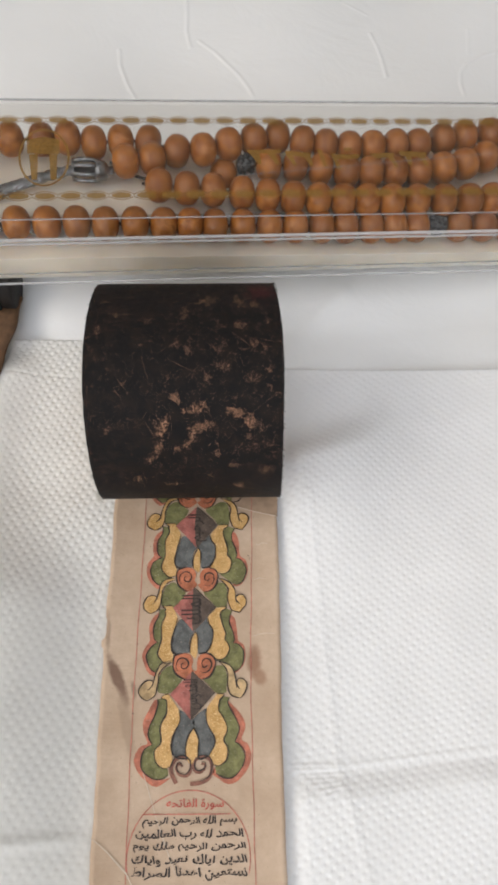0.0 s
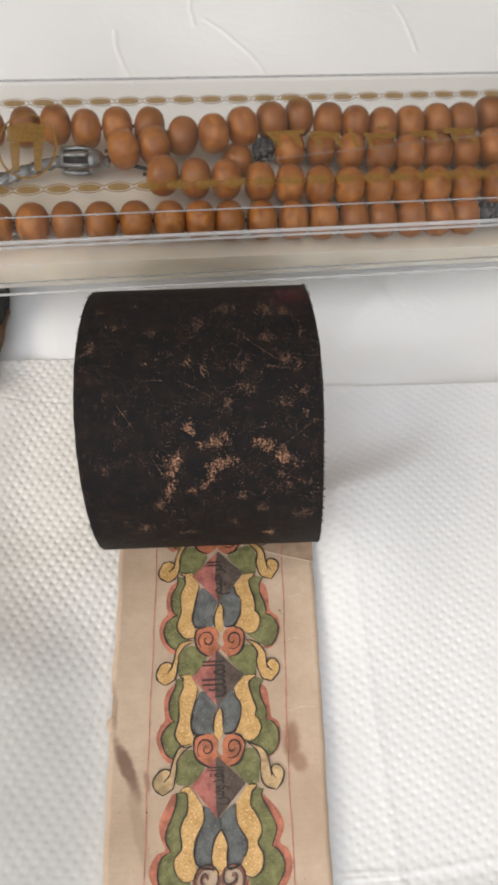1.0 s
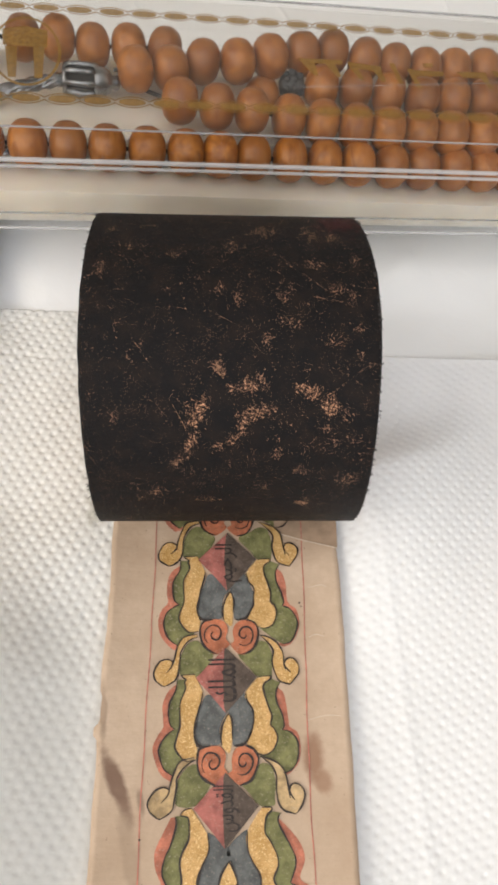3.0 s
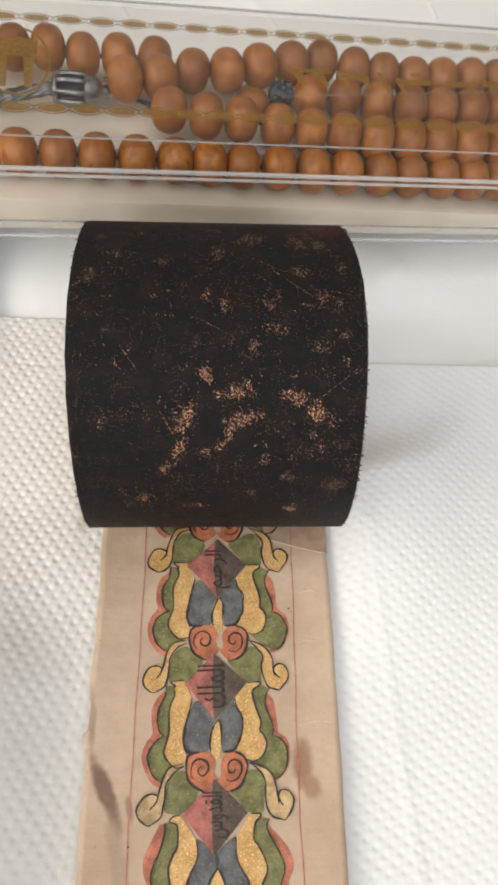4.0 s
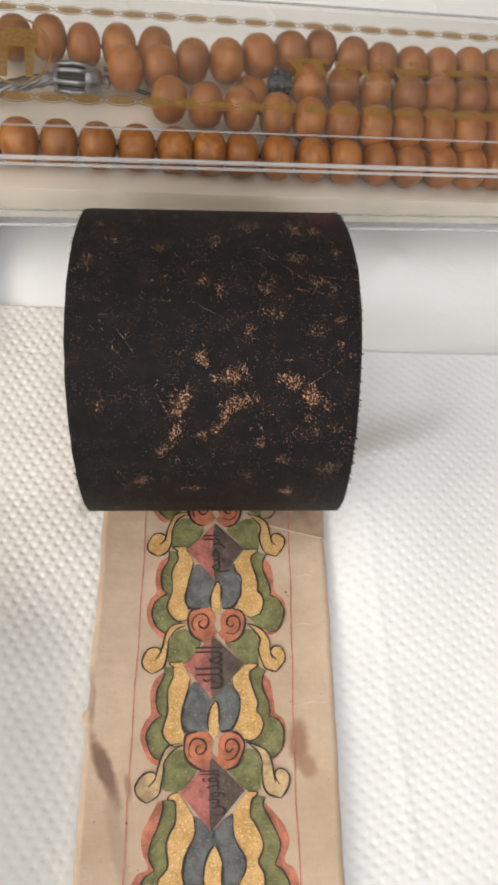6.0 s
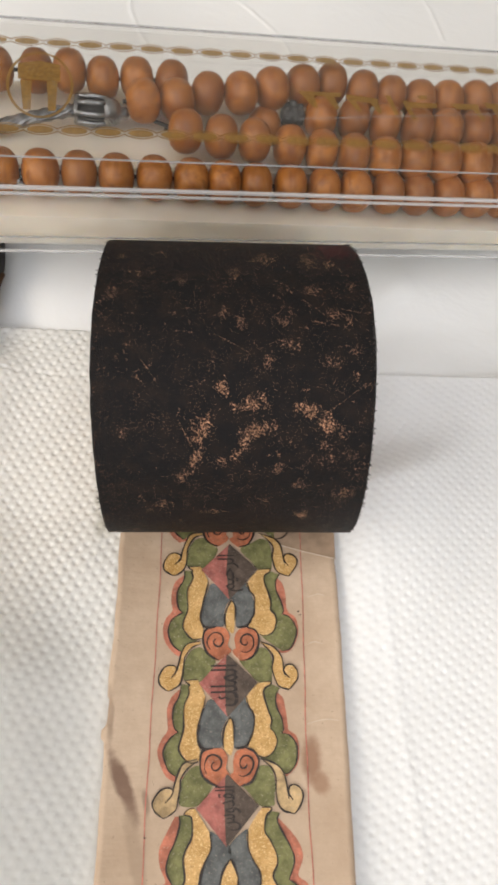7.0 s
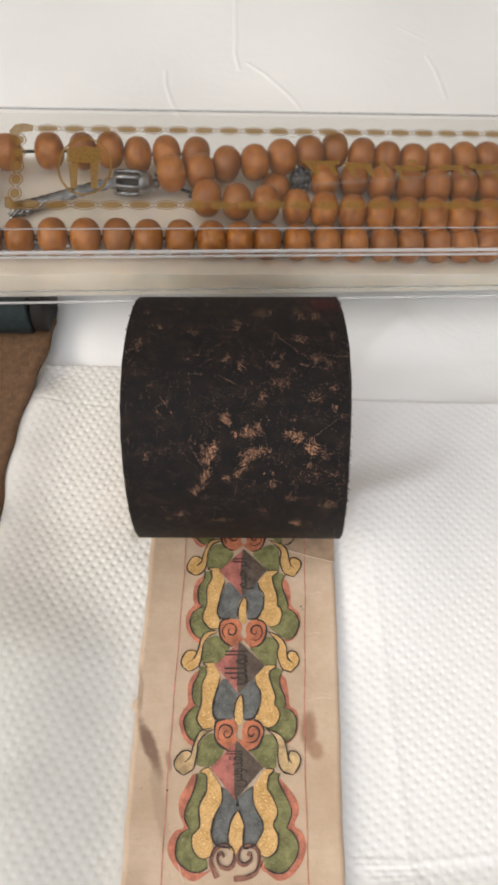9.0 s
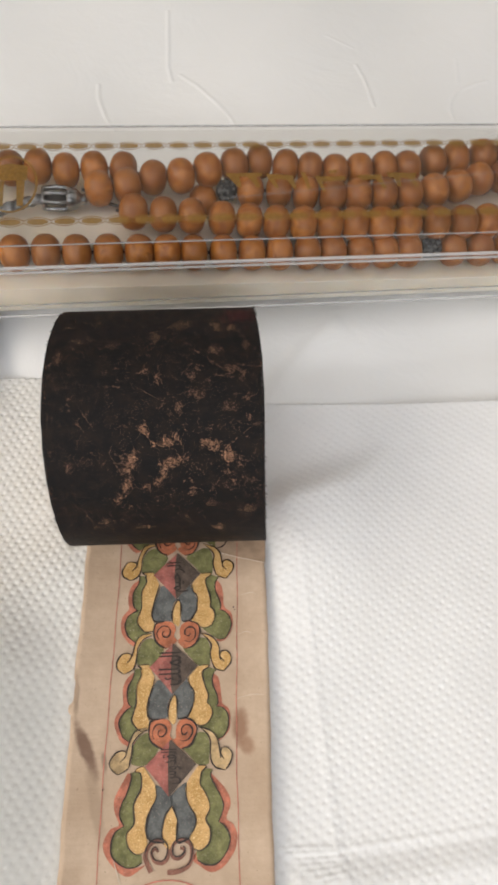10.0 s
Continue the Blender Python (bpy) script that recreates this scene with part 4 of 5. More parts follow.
# thin red ruling along both sides
pen("red_ruling", [(0.0205 - 0.0021 * float(smoothstep(0.115, 0.03, y)) + 0.0001 * math.sin(y * 300), y) for y in np.linspace(-0.07, 0.125, 60)], 0.00024, M_REDINK, 2)
pen("red_ruling", [(-0.0187 - 0.0020 * float(smoothstep(0.115, 0.02, y)) + 0.0001 * math.sin(y * 280), y) for y in np.linspace(-0.07, 0.125, 60)], 0.00024, M_REDINK, 2)

for x, y, w in ((0.0187, 0.0865, 0.45), (0.0192, 0.0856, 0.3), (0.0150, 0.0660, 0.3), (-0.0205, 0.0330, 0.4)):
    paint("ink_spot", [(x + w / 2000 * math.cos(a) * 1.3, y + w / 2000 * math.sin(a)) for a in (k * 0.785 for k in range(8))], M_INK, 3)

# a folded darker corner just below the roll, the highlight on its fold painted as a pale line, and cracks in the
# parchment
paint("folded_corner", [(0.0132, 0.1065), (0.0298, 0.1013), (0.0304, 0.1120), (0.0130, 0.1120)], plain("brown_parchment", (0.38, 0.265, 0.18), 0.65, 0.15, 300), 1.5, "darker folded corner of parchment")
pen("fold_edge", [(0.0130, 0.1063), (0.0215, 0.1036), (0.0299, 0.1010)], 0.00028, plain("pale_highlight", (0.66, 0.55, 0.43), 0.6, 0.1, 500), 2.6)
pen("crack", [(-0.0165, 0.0150), (-0.0153, 0.0118), (-0.0120, 0.0020), (-0.0075, -0.0092), (-0.0060, -0.0130)], hand(0.00032, 1), plain("pale_crack", (0.64, 0.54, 0.42), 0.6, 0.1, 500), 2.5)
pen("crack", [(-0.0315, -0.0025), (-0.0265, -0.0065), (-0.0205, -0.0125), (-0.0180, -0.0170)], hand(0.00045, 2), bpy.data.materials["pale_crack"], 2.5)
for p in (((0.0190, 0.0575), (0.0235, 0.0585), (0.0275, 0.0582)), ((0.0205, 0.0775), (0.0225, 0.0782), (0.0245, 0.0776)), ((0.0215, 0.0905), (0.0245, 0.0912), (0.0262, 0.0905))):
    pen("crack", [q[:2] for q in spline(p, 5)], hand(0.0002, 3), bpy.data.materials["pale_crack"], 2.5)

# ---- writing ----
FORMS = dict(zip("\u0627\u0628\u0629\u062a\u062d\u062f\u0630\u0631\u0633\u0635\u0637\u0639\u0641\u0642\u0643\u0644\u0645\u0646\u0647\u0648\u064a",
                 (0xFE8D, 0xFE8F, 0xFE93, 0xFE95, 0xFEA1, 0xFEA9, 0xFEAB, 0xFEAD, 0xFEB1, 0xFEB9, 0xFEC1, 0xFEC9, 0xFED1, 0xFED5, 0xFED9, 0xFEDD, 0xFEE1, 0xFEE5, 0xFEE9, 0xFEED, 0xFEF1)))
NO_LINK = "\u0627\u0629\u062f\u0630\u0631\u0648"


def shaped(text):
    """Joined letter forms, in drawing order from left to right."""
    out = []
    for i, c in enumerate(text):
        if c not in FORMS:
            out.append(c)
            continue
        before = i > 0 and text[i - 1] in FORMS and text[i - 1] not in NO_LINK
        after = c not in NO_LINK and i + 1 < len(text) and text[i + 1] in FORMS
        form = (3 if after else 1) if before else (2 if after else 0)
        out.append(chr(FORMS[c] + form))
    return "".join(reversed(out))


def written(text, cx, cy, width, height, turn, material, layer, bold=0.0, shaky=0.0):
    curve = bpy.data.curves.new("writing", "FONT")
    curve.body = shaped(text)
    curve.resolution_u = 2
    curve.offset = bold
    tmp = new("writing_draft", curve)
    me = bpy.data.meshes.new_from_object(tmp.evaluated_get(bpy.context.evaluated_depsgraph_get()))
    bpy.data.objects.remove(tmp)
    co = np.array([v.co[:2] for v in me.vertices])
    lo, hi = co.min(0), co.max(0)
    co = (co - (lo + hi) / 2) / (hi - lo) * np.array([width, height])
    # an uneven hand: the line wavers and the letters differ in height
    co[:, 1] = co[:, 1] * (1 + 900 * shaky * np.sin(co[:, 0] * 610 + cy * 4000)) + shaky * np.sin(co[:, 0] * 420 + cy * 9000)
    co[:, 0] = co[:, 0] + shaky * np.sin(co[:, 0] * 900 + co[:, 1] * 1500)
    c, s = math.cos(radians(turn)), math.sin(radians(turn))
    for v, (x, y) in zip(me.vertices, co):
        v.co = lay(cx + c * x - s * y, cy + s * x + c * y, layer)
    me.name = "writing"
    me.materials.clear()
    me.materials.append(material)
    ob = new("writing", me)
    ob.parent = strip
    return ob


written("\u0627\u0644\u0631\u062d\u064a\u0645", 0.0004, 0.0974, 0.0106, 0.0070, 90, M_INK, 9, 0.006)
written("\u0627\u0644\u0645\u0644\u0643", -0.0016, 0.0672, 0.0104, 0.0070, 90, M_INK, 9, 0.008)
written("\u0627\u0644\u0642\u062f\u0648\u0633", -0.0010, 0.0388, 0.0096, 0.0062, 90, M_INK, 9, 0.006)
ARC_X, ARC_Y, ARC_R = -0.0018, -0.0090, 0.0188
pen("red_arch", [(ARC_X + ARC_R * math.cos(a), ARC_Y + ARC_R * math.sin(a)) for a in np.linspace(-0.25, math.pi + 0.25, 60)], 0.0003, M_REDINK, 2)
pen("red_line", [(ARC_X - 0.0145, 0.0033), (ARC_X + 0.0130, 0.0028)], 0.0003, M_REDINK, 2)
written("\u0633\u0648\u0631\u0629 \u0627\u0644\u0641\u0627\u062a\u062d\u0647", 0.0000, 0.0058, 0.0180, 0.0032, -1, M_TITLE, 3, 0.012)
TEXT = ("\u0628\u0633\u0645 \u0627\u0644\u0644\u0647 \u0627\u0644\u0631\u062d\u0645\u0646 \u0627\u0644\u0631\u062d\u064a\u0645",
        "\u0627\u0644\u062d\u0645\u062f \u0644\u0644\u0647 \u0631\u0628 \u0627\u0644\u0639\u0627\u0644\u0645\u064a\u0646",
        "\u0627\u0644\u0631\u062d\u0645\u0646 \u0627\u0644\u0631\u062d\u064a\u0645 \u0645\u0644\u0643 \u064a\u0648\u0645",
        "\u0627\u0644\u062f\u064a\u0646 \u0627\u064a\u0627\u0643 \u0646\u0639\u0628\u062f \u0648\u0627\u064a\u0627\u0643",
        "\u0646\u0633\u062a\u0639\u064a\u0646 \u0627\u0647\u062f\u0646\u0627 \u0627\u0644\u0635\u0631\u0627\u0637")
for k, (text, w) in enumerate(zip(TEXT, (0.0290, 0.0330, 0.0345, 0.0350, 0.0350))):
    written(text, ARC_X + 0.0002, 0.0010 - 0.0035 * k, w, 0.0031, -1, M_INK, 3, 0.022, 0.00022)


# ---- the clear box of prayer beads ----
case = tagged(thing("plastic_case", BOX), "clear plastic case with gold-printed lid holding prayer beads", "case")


def shell(u0, u1, v0, v1, w0, w1, t, bottom=True):
    """An open tray (or, turned over, a lid) of wall thickness t with slightly rounded corners."""
    bm = bmesh.new()

    def rounded(u0, u1, v0, v1, r, w):
        out = []
        for cx, cy, a0 in ((u1 - r, v1 - r, 0), (u0 + r, v1 - r, 90), (u0 + r, v0 + r, 180), (u1 - r, v0 + r, 270)):
            for k in range(5):
                a = radians(a0 + 22.5 * k)
                out.append(bm.verts.new((cx + r * math.cos(a), cy + r * math.sin(a), w)))
        return out

    near, far = (w0, w1) if bottom else (w1, w0)
    tt = t if bottom else -t
    loops = [rounded(u0 + 0.0006, u1 - 0.0006, v0 + 0.0006, v1 - 0.0006, 0.002, near),
             rounded(u0, u1, v0, v1, 0.0024, near + 0.0007 * (1 if bottom else -1)), rounded(u0, u1, v0, v1, 0.0024, far),
             rounded(u0 + t, u1 - t, v0 + t, v1 - t, 0.0014, far), rounded(u0 + t, u1 - t, v0 + t, v1 - t, 0.0014, near + tt)]
    for a, b in zip(loops, loops[1:]):
        for i in range(len(a)):
            j = (i + 1) % len(a)
            bm.faces.new((a[i], a[j], b[j], b[i]))
    bm.faces.new(loops[0])
    bm.faces.new(loops[-1])
    bmesh.ops.recalc_face_normals(bm, faces=bm.faces)
    return bm


LID_W = BOX_H - 0.0100


def front_sag(u):
    """How far the first row lies lower, in metres."""
    return -0.0034 - 0.0022 * float(np.clip((u + 0.055) / 0.140, 0, 1.2))


BASE_H = 0.0058
tray = part("tray", shell(BOX_U0, BOX_U1, 0.0004, BOX_D - 0.0004, -BASE_H, LID_W - 0.0002, 0.0012), M_CLEAR, case, "clear plastic tray", smooth=False)
lid = part("lid", shell(BOX_U0 - 0.0002, BOX_U1 + 0.0002, 0, BOX_D, LID_W, BOX_H, 0.0012, bottom=False), M_CLEAR, case, "clear lid with gold print", smooth=False)
lid.data.materials.append(M_LIDTOP)
for f in lid.data.polygons:
    if f.center.z > BOX_H - 0.0016 and abs(f.normal.z) > 0.9:
        f.material_index = 1


def frame_ring(u0, u1, v0, v1, w0, w1, t, back=True):
    bm = bmesh.new()
    box_mesh(u0, u1, v0, v0 + t, w0, w1, 0.0002, bm)
    if back:
        box_mesh(u0, u1, v1 - t, v1, w0, w1, 0.0002, bm)
    box_mesh(u0, u0 + t, v0 + t, v1 - t, w0, w1, 0.0002, bm)
    box_mesh(u1 - t, u1, v0 + t, v1 - t, w0, w1, 0.0002, bm)
    return bm


part("lid_rim", frame_ring(BOX_U0 - 0.0012, BOX_U1 + 0.0012, -0.0010, BOX_D + 0.0010, LID_W - 0.0003, LID_W + 0.0006, 0.0010, False), M_RIM, lid, "milky moulded edge of the lid", smooth=False)
part("tray_rim", frame_ring(BOX_U0 - 0.0010, BOX_U1 + 0.0010, -0.0008, BOX_D + 0.0008, LID_W - 0.0024, LID_W - 0.0018, 0.0009, False), M_RIM, tray, "milky moulded edge of the tray", smooth=False)
part("tray_step", frame_ring(BOX_U0 - 0.0003, BOX_U1 + 0.0003, -0.0002, BOX_D + 0.0002, 0.0001, 0.0004, 0.0006, False), M_EDGE, tray, smooth=False)
part("foot_rim", frame_ring(BOX_U0 - 0.0004, BOX_U1 + 0.0004, -0.0003, BOX_D + 0.0003, -BASE_H, 0.0006 - BASE_H, 0.0008, False), M_RIM, tray, smooth=False)
FLOOR_W = 0.0098
# thin pale strip painting the highlight on the front top edge
part("lid_edge", box_mesh(BOX_U0, BOX_U1, -0.00025, 0.00015, BOX_H - 0.0003, BOX_H + 0.0001, 0.00008), M_LINE, lid, smooth=False)
part("lid_edge", box_mesh(BOX_U0, BOX_U1, BOX_D - 0.0003, BOX_D + 0.0003, BOX_H - 0.0005, BOX_H + 0.0001, 0.0001), M_EDGE, lid, smooth=False)
# pale strip that paints a reflected line across the lid
part("lid_glint", box_mesh(0, 0.1270, -0.00008, 0.00008, -0.00002, 0.00006), M_LINE, lid, smooth=False).matrix_basis = Matrix.Translation((0.0189, 0.0200, BOX_H + 0.00008)) @ Matrix.Rotation(math.atan2(7.8, 73.6), 4, "Z")
part("insert", box_mesh(BOX_U0 + 0.0016, BOX_U1 - 0.0016, 0.0197, BOX_D - 0.0020, 0.0014 - BASE_H, FLOOR_W, 0.0006), M_INSERT, case, "ivory card insert", smooth=False)
# the front strip of the insert sags where the first row of beads lies
bm = box_mesh(BOX_U0 + 0.0016, BOX_U1 - 0.0016, 0.0020, 0.0195, 0.0014 - BASE_H, FLOOR_W)
bmesh.ops.subdivide_edges(bm, edges=[e for e in bm.edges if abs(e.verts[0].co.x - e.verts[1].co.x) > 0.1], cuts=24)
for v in bm.verts:
    if v.co.z > 0.005:
        v.co.z += front_sag(v.co.x)
part("insert_front", bm, M_INSERT, case, "sagging front strip of the ivory insert", smooth=False)

beads = tagged(thing("prayer_beads", BOX @ Matrix.Translation((0, 0, FLOOR_W))), "string of polished brown wooden prayer beads with silver ends", "prayer beads")
BEAD_R, BEAD_L = 0.0065, 0.0103


def bead_mesh():
    h = BEAD_L / 2
    prof = [(h * s, max(0.0012, BEAD_R * (1 - abs(s) ** 2.35) ** (1 / 2.35))) for s in (-1, -0.97, -0.9, -0.76, -0.55, -0.28, 0, 0.28, 0.55, 0.76, 0.9, 0.97, 1)]
    me = bpy.data.meshes.new("bead")
    bm = lathe(prof, 20)
    bm.to_mesh(me)
    bm.free()
    me.materials.append(M_WOOD)
    me.polygons.foreach_set("use_smooth", [True] * len(me.polygons))
    return me


BEAD = bead_mesh()
rng = random.Random(7)


def place_bead(u, v, heading, w=0.0):
    ob = new("bead", BEAD)
    ob.parent = beads
    s = rng.uniform(0.97, 1.03)
    ob.matrix_basis = (Matrix.Translation((u, v, BEAD_R * 1.0 + w)) @ Matrix.Rotation(heading, 4, "Z")
                       @ Matrix.Rotation(rng.uniform(0, 6.28), 4, "X") @ Matrix.Diagonal((s, 1, 1, 1)))
    return ob


def strand(*places):
    """Beads on one cord, each at its (u, v, w) in millimetres inside the case."""
    pts = [Vector((u / 1000, v / 1000, w / 1000 - FLOOR_W)) for u, v, w in places]
    for k, p in enumerate(pts):
        d = pts[min(k + 1, len(pts) - 1)] - pts[max(k - 1, 0)]
        place_bead(p.x, p.y, math.atan2(d.y, d.x), p.z - BEAD_R)
    ends = [pts[0] + (pts[0] - pts[1]) * 0.6] + pts + [pts[-1] + (pts[-1] - pts[-2]) * 0.6]
    part("cord", tube(spline(ends, 4), 0.0006, 6), M_CORD, beads)


strand((-93.5, 48.8, 18.5), (-82, 49.8, 18.5), (-67.3, 50, 19), (-55.5, 50, 19), (-45.7, 50, 19.6), (-35.8, 49.2, 18.2), (-25.3, 50, 18.2), (-14.5, 49.8, 18), (-3.8, 43.2, 19.3),
       (6.6, 42.9, 20.3), (16.9, 45.6, 20.6), (27.4, 47.8, 20.6), (37.3, 49.7, 20.6), (47.2, 46.7, 20.7), (56.5, 44.9, 20.7), (66.2, 43.7, 20.7), (76.1, 44, 20.8), (86.3, 44.9, 20.8), (95.7, 45, 20.8),
       (107.2, 48.1, 20.8), (117.5, 50.1, 20.8), (129.1, 51, 21.3), (139.5, 51, 21))
strand((-24, 37.7, 19.5), (-13.7, 38.8, 19.5))
place_bead(0.0150, 0.0392, 0.12, -0.0052)
strand((32.8, 38.4, 16.4), (43.6, 37.7, 16.8), (53.7, 35.3, 17.3), (63.8, 32.7, 18.2), (73.4, 31.8, 19), (83.4, 31.6, 19.5), (93.5, 31.7, 19.5), (104.3, 33.2, 19.5), (114.5, 35.4, 19.5), (124.6, 39.3, 19.5), (135.5, 40.6, 19))
strand((-12.1, 25.5, 19), (-1.5, 24.1, 18.7), (8.7, 23.5, 18.3), (20, 23.3, 16.8), (30, 21.9, 16.9), (39.9, 20.2, 17.2), (49.8, 19, 17.5), (59.7, 18.2, 17.8), (69.2, 17.5, 18.2), (79.2, 16.9, 18.5),
       (89.7, 16.7, 18.5), (101, 16.8, 18.5), (111.8, 16.7, 18.5), (121.6, 17, 18.5), (132, 17.5, 18.5))
strand(*((u, v, 16.3 + 1000 * front_sag(u / 1000)) for u, v in ((-87.5, 13), (-76.6, 13.3), (-65.6, 13.4), (-54.5, 13.1), (-43.7, 13.2), (-33.1, 12.8), (-22, 12.7), (-11.1, 12.4), (-1.2, 12), (8.5, 11.6), (19.4, 11.4),
       (30, 11), (40.2, 10.7), (50.9, 10.5), (60.7, 10.3), (71.2, 10.3), (80.9, 10.3), (90.4, 10.5), (108.4, 10.6), (119.4, 10.4), (130, 10.4))))

# gold print on the lid
TOP_W = BOX_H + 0.00006


def flat_print(name, loops, parent, material=None, label=""):
    bm = bmesh.new()
    for points in loops:
        f = bm.faces.new([bm.verts.new((x / 1000, y / 1000, TOP_W)) for x, y in points])
        f.normal_update()
        bmesh.ops.triangulate(bm, faces=[f], ngon_method="EAR_CLIP")
    for f in bm.faces:
        f.normal_update()
        if f.normal.z < 0:
            f.normal_flip()
    return part(name, bm, material or M_FOIL, parent, label)


def band(points, w):
    """Quads of a thin printed line."""
    p = [Vector(q) for q in points]
    out = []
    side = []
    for i, q in enumerate(p):
        d = (p[min(i + 1, len(p) - 1)] - p[max(i - 1, 0)]).normalized()
        n = Vector((-d.y, d.x)) * w / 2
        side.append((q + n, q - n))
    for a, b in zip(side, side[1:]):
        out.append([a[0], a[1], b[1], b[0]])
    return out


def ellipse(cx, cy, rx, ry, n=24, a0=0.0, a1=2 * math.pi):
    return [(cx + rx * math.cos(a0 + (a1 - a0) * k / n), cy + ry * math.sin(a0 + (a1 - a0) * k / n)) for k in range(n + 1)]


def chain_link(length, rx, ry):
    h = length / 2
    upper = [(-h + length * k / 14, 0.35 + 1.75 * math.sin(math.pi * k / 14) ** 0.8) for k in range(15)]
    lower = [(x, -y) for x, y in upper]
    return [ellipse(0, 0, rx, ry, 20)[:-1]] + band(upper, 0.42) + band(lower, 0.42)


LINK = flat_print("gold_link", chain_link(9.05, 3.5, 1.5), lid)
SIDE = flat_print("gold_link", chain_link(6.6, 2.3, 1.5), lid)
SPOTS = [(LINK, -66.3 + 9.05 * k, 48.8, 0) for k in range(23)] + [(LINK, -71.0 + 8.9 * k, 10.6, 0) for k in range(24)]
SPOTS += [(SIDE, -75.5, 42.5 - 6.6 * k, 90) for k in range(5)] + [(SIDE, 138.5, 42.5 - 6.6 * k, 90) for k in range(5)]
for k, (kind, u, v, a) in enumerate(SPOTS):
    ob = kind if kind.matrix_basis == Matrix.Identity(4) else new("gold_link", kind.data)
    ob.parent = lid
    ob.matrix_basis = Matrix.Translation((u / 1000, v / 1000, 0)) @ Matrix.Rotation(radians(a), 4, "Z")
flat_print("gold_corner", [[(-78.4, 43.5), (-76.6, 43.3), (-75.0, 46.6), (-71.4, 47.4), (-71.2, 50.4), (-74.5, 51.6), (-77.6, 50.8), (-79.2, 47.6)]], lid, label="rounded gold corner piece")
flat_print("gold_corner", [[(-78.6, 14.5), (-76.8, 14.6), (-75.6, 12.2), (-72.4, 11.6), (-72.4, 9.2), (-75.4, 8.4), (-78.2, 9.6)]], lid, label="rounded gold corner piece")
flat_print("gold_ring", band(ellipse(-53.4, 29.6, 8.7, 14.0, 48), 0.8), lid, label="oval gold ring round the printed emblem")
flat_print("gold_emblem", [[(-59.6, 38.4), (-59.4, 31.4), (-47.9, 31.0), (-47.8, 38.6), (-53.7, 40.0)], [(-58.8, 31.0), (-57.8, 18.4), (-55.8, 18.4), (-55.6, 31.0)],
                           [(-51.6, 31.0), (-51.2, 18.4), (-49.2, 18.4), (-48.6, 31.0)]], lid, label="plain gold emblem with two legs")
for loops in ([[(21.5, 33.0), (35.2, 33.2), (34.6, 31.2), (22.6, 31.2)], [(22.6, 31.2), (26.4, 31.2), (26.6, 25.6), (25.2, 25.6)], [(29.5, 31.2), (32.6, 31.2), (33.4, 25.8), (32.2, 25.2)]],
              [[(36.4, 32.6), (46.6, 31.4), (46.2, 28.8), (36.8, 30.0)], [(36.8, 30.0), (39.2, 29.8), (40.2, 24.8), (38.9, 24.8)], [(43.6, 29.4), (46.4, 28.8), (46.6, 24.4), (45.4, 24.4)]],
              [[(49.4, 33.4), (51.2, 33.0), (51.8, 24.0), (50.6, 24.0)]],
              [[(54.4, 31.0), (56.2, 31.2), (57.2, 22.6), (55.8, 22.6)], [(56.2, 30.6), (66.0, 30.6), (65.4, 28.4), (56.6, 27.8)], [(60.0, 34.0), (63.4, 34.4), (63.2, 32.4), (60.4, 32.2)]],
              [[(70.0, 31.0), (80.0, 31.4), (79.6, 28.6), (72.0, 28.4)], [(77.4, 28.6), (79.6, 28.6), (80.4, 23.8), (79.0, 23.6)]],
              [[(82.0, 32.4), (93.6, 31.6), (92.6, 28.8), (82.6, 29.6)], [(84.4, 29.4), (86.8, 29.2), (86.2, 24.6), (84.8, 24.6)], [(90.0, 29.2), (92.2, 28.9), (93.0, 24.6), (91.4, 24.4)]]):
    flat_print("gold_bar", loops, lid)

# silver ends of the string
def silver_bead(u, v, w=0.0):
    """A small openwork divider: a core with three rings of granules."""
    bm = lathe([(-0.0038, 0.0012), (-0.0034, 0.0022), (-0.0018, 0.0030), (0, 0.0033), (0.0018, 0.0030), (0.0034, 0.0022), (0.0038, 0.0012)], 14)
    for x, r, n in ((-0.0022, 0.0030, 7), (0.0, 0.0036, 9), (0.0022, 0.0030, 7)):
        for k in range(n):
            q = 2 * math.pi * k / n + x * 300
            bmesh.ops.create_icosphere(bm, subdivisions=1, radius=0.0011, matrix=Matrix.Translation((x, r * math.cos(q), r * math.sin(q))))
    ob = part("silver_bead", bm, M_DARKSILVER, beads, "small granulated dark silver divider bead")
    ob.matrix_basis = Matrix.Translation((u, v, 0.0058 + w))


silver_bead(0.0238, 0.0402)
silver_bead(0.0996, 0.0108, -0.0046)


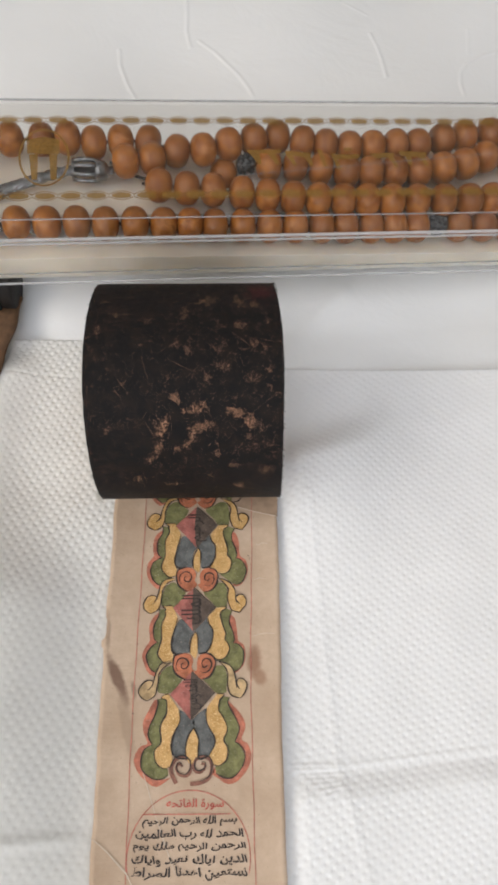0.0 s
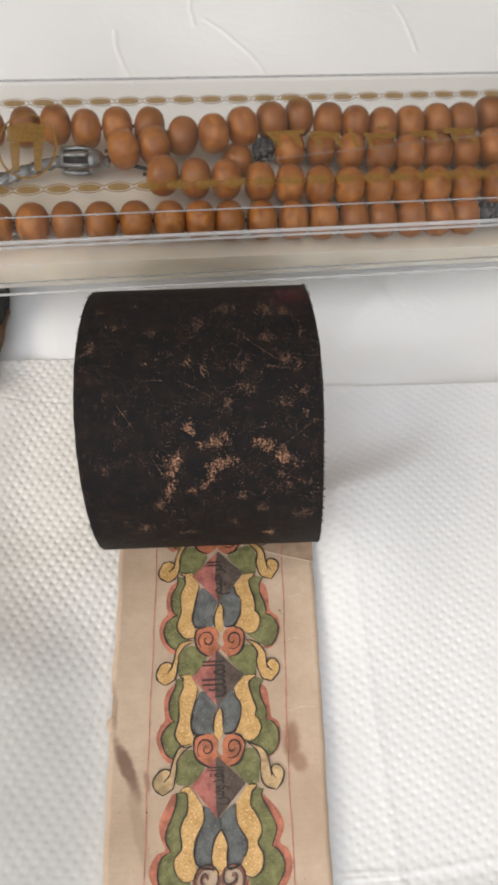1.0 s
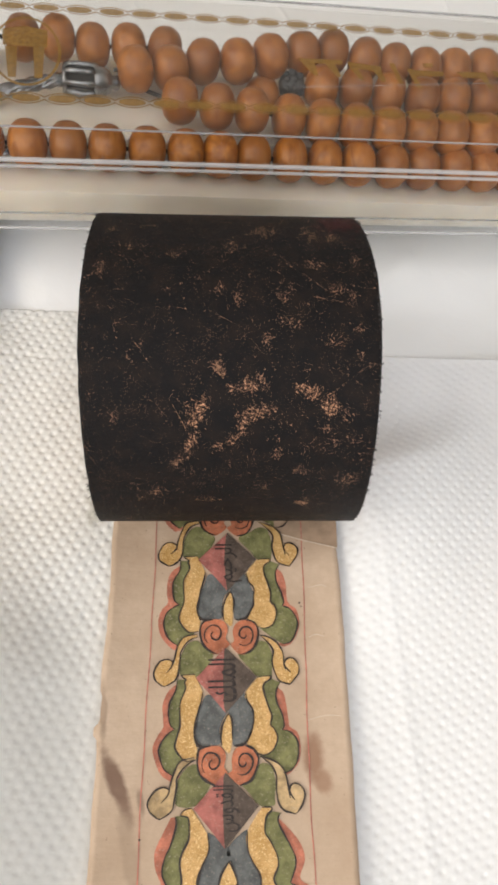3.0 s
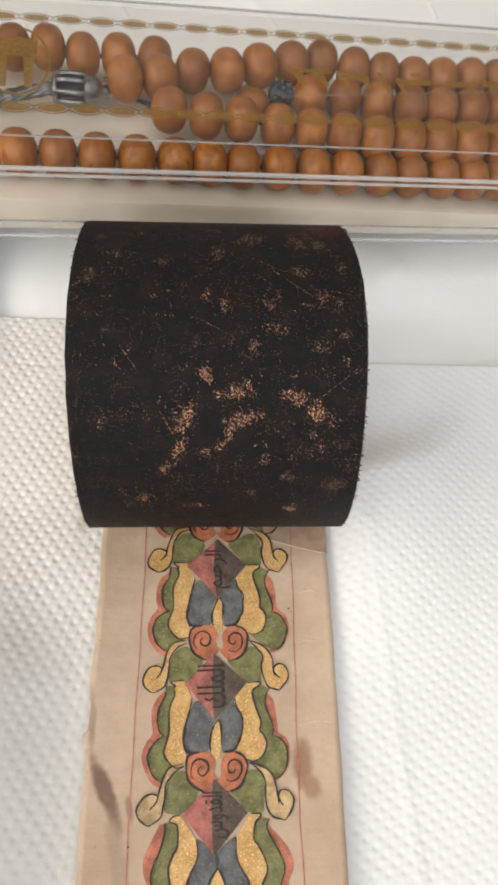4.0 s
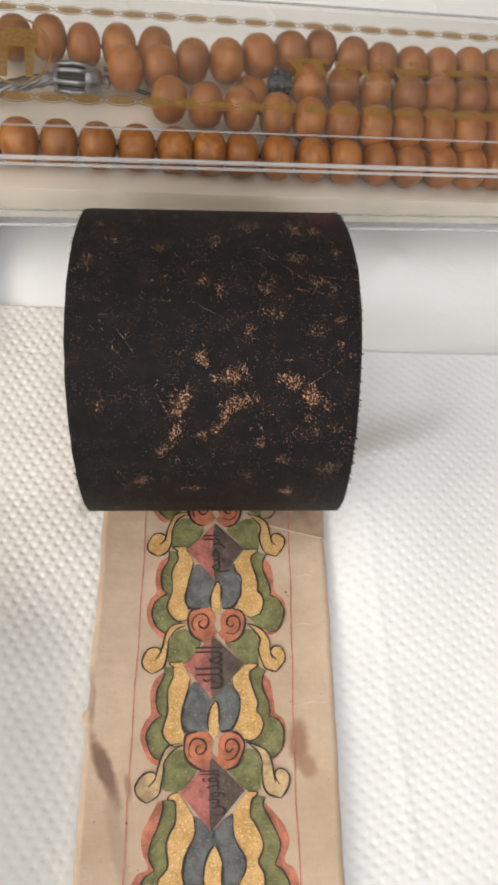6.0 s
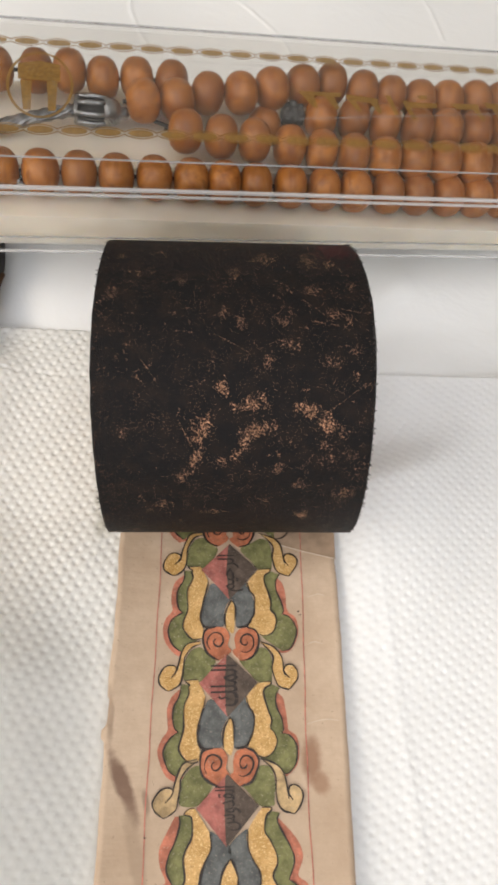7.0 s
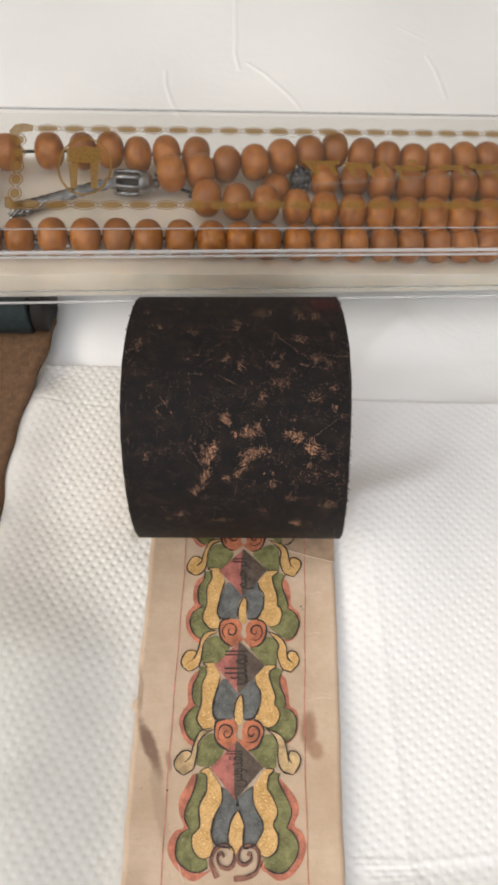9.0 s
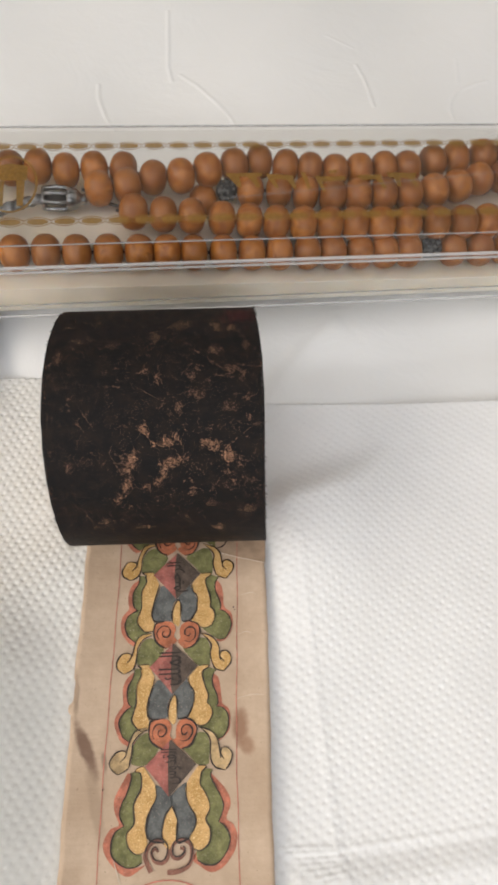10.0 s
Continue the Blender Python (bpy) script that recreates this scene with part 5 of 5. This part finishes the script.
def silver_cap(u, v, heading, flip=1):
    """Caged silver end piece with a domed neck, and the wire strands of its tassel."""
    cap = thing("silver_cap")
    cap.parent = beads
    cap.matrix_basis = Matrix.Translation((u, v, 0.0062)) @ Matrix.Rotation(heading, 4, "Z") @ Matrix.Scale(0.86, 4)
    cap["label"] = "silver caged end piece"
    part("cap_core", lathe([(-0.0058, 0.0028), (0.0058, 0.0028)], 16), M_CORD, cap)
    part("cap_ring", lathe([(-0.0064, 0.0030), (-0.0064, 0.0048), (-0.0058, 0.0052), (-0.0050, 0.0048), (-0.0050, 0.0030)], 20), M_SILVER, cap)
    part("cap_dome", lathe([(0.0040, 0.0030), (0.0040, 0.0050), (0.0048, 0.0052), (0.0060, 0.0047), (0.0078, 0.0043), (0.0092, 0.0032), (0.0098, 0.0020), (0.0112, 0.0024), (0.0122, 0.0018), (0.0124, 0.0008)], 20), M_SILVER, cap)
    for k in range(8):
        a = 2 * math.pi * (k + 0.5) / 8
        part("cap_bar", tube([(x, (0.0046 + 0.0003 * math.cos(x * 400)) * math.cos(a), (0.0046 + 0.0003 * math.cos(x * 400)) * math.sin(a)) for x in np.linspace(-0.0054, 0.0044, 6)], 0.0009, 6), M_SILVER, cap)
    return cap


silver_cap(-0.0390, 0.0368, radians(-4))
silver_cap(-0.0900, 0.0345, radians(82))


def tassel(line, strands, spread, radius):
    """Twisted silver wires along a line of (u, v, w) in millimetres, fanning a little at the end."""
    mid = spline([(u / 1000, v / 1000, w / 1000) for u, v, w in line], 10)
    for k in range(strands):
        pts = []
        for i, p in enumerate(mid):
            t = i / (len(mid) - 1)
            a = 2 * math.pi * (k / strands + 1.6 * t)
            rad = spread * (0.75 + 0.9 * t * t)
            pts.append(p + Vector((0.15, 1, 0)) * rad * math.cos(a) + Vector((0, 0, 1)) * max(rad * math.sin(a), -p.z + radius) * 0.8)
        part("tassel_strand", tube(pts, lambda t, k=k: radius * (1 + 0.28 * math.sin(t * 90 + k)), 6), M_SILVER, beads)


tassel(((-44, 38.0, 5.5), (-54, 35.6, 4.6), (-65, 32.0, 3.4), (-74, 28.8, 2.6), (-80, 26.8, 2.2)), 7, 0.0017, 0.00085)
tassel(((-90.5, 27.0, 5.0), (-88, 20, 3.4), (-80, 14.6, 2.2), (-70, 12.6, 1.6), (-58, 12.0, 1.2)), 4, 0.0009, 0.0006)
part("cord", tube(spline([(-0.0265, 0.0363, 0.006), (-0.022, 0.0355, 0.005), (-0.016, 0.034, 0.004), (-0.010, 0.031, 0.005)], 6), 0.0006, 6), M_CORD, beads)

# ---- the second, leather-covered scroll beside the towels ----
old = tagged(thing("leather_scroll", Matrix.Translation((-0.12, 0.197, 0))), "old leather scroll, dark roll tucked under the case, brown hide unrolled", "scroll")
keep = Matrix.Translation((0.12, -0.197, 0))


def old_part(name, bm, material, label="", smooth=True):
    ob = part(name, bm, material, old, label, smooth)
    ob.matrix_basis = keep
    return ob


def roll_piece(x0, x1, r, y=0.2005, z=0.0132):
    bm = lathe([(x0, r * 0.9), (x0 + 0.0006, r * 0.985), (x0 + 0.0014, r), ((x0 + x1) / 2, r * 0.995), (x1 - 0.0014, r), (x1 - 0.0006, r * 0.985), (x1, r * 0.9)], 40)
    for v in bm.verts:
        v.co += Vector((0, y, z))
    return bm


old_part("roll", roll_piece(-0.205, -0.0800, 0.0128), M_TEAL, "dark teal cloth-covered roll")
old_part("roll_end", roll_piece(-0.0797, -0.0738, 0.0118), M_DARKEND, "dark brown end of the roll")


def hide():
    """The unrolled hide with its wavy, curled edge."""
    bm = bmesh.new()
    ys = np.linspace(-0.02, 0.1975, 90)
    edge = spline([(-0.090, -0.02, 0), (-0.0865, 0.05, 0), (-0.0800, 0.090, 0), (-0.0792, 0.113, 0), (-0.0808, 0.128, 0), (-0.0795, 0.148, 0), (-0.0760, 0.170, 0), (-0.0735, 0.185, 0), (-0.0728, 0.1975, 0)], 8)
    ex, ey = [p.x for p in edge], [p.y for p in edge]
    layers = []
    for dz in (0, -0.0012):
        rows = []
        for y in ys:
            r = float(np.interp(y, ey, ex)) + 0.0004 * math.sin(y * 320)
            l = -0.200 + 0.003 * math.sin(y * 60)
            row = []
            for k in range(41):
                x = l + (r - l) * k / 40
                curl = 0.0040 * float(smoothstep(0.03, 0.0, r - x)) * (0.7 + 0.3 * math.sin(y * 50))
                z = 0.0030 + curl + 0.0012 * math.sin(x * 90 + y * 40) * 0.6
                row.append(bm.verts.new((x, y, z + dz)))
            rows.append(row)
        layers.append(rows)
    for n, rows in enumerate(layers):
        for a, b in zip(rows, rows[1:]):
            for k in range(40):
                q = (a[k], a[k + 1], b[k + 1], b[k])
                bm.faces.new(q if n == 0 else q[::-1])
    t, u = layers
    for i in range(len(ys) - 1):
        bm.faces.new((t[i][40], u[i][40], u[i + 1][40], t[i + 1][40]))
        bm.faces.new((t[i][0], t[i + 1][0], u[i + 1][0], u[i][0]))
    for k in range(40):
        bm.faces.new((t[0][k], u[0][k], u[0][k + 1], t[0][k + 1]))
    return bm


old_part("hide", hide(), M_OLDPAPER, "brown grainy hide with a curled edge")
bm = bmesh.new()
f = bm.faces.new([bm.verts.new((x, y, 0.0088)) for x, y in [(-0.0990, 0.104), (-0.0825, 0.1085), (-0.0800, 0.1125), (-0.0800, 0.1170), (-0.0822, 0.1185), (-0.0990, 0.1225)]])
ext = bmesh.ops.extrude_face_region(bm, geom=[f])["geom"]
bmesh.ops.translate(bm, vec=(0, 0, -0.0030), verts=[v for v in ext if isinstance(v, bmesh.types.BMVert)])
bmesh.ops.recalc_face_normals(bm, faces=bm.faces)
bmesh.ops.bevel(bm, geom=list(bm.edges), offset=0.0006, segments=2, affect="EDGES")
old_part("hide_flap", bm, M_TAN, "pale tan turned-over flap of the hide")
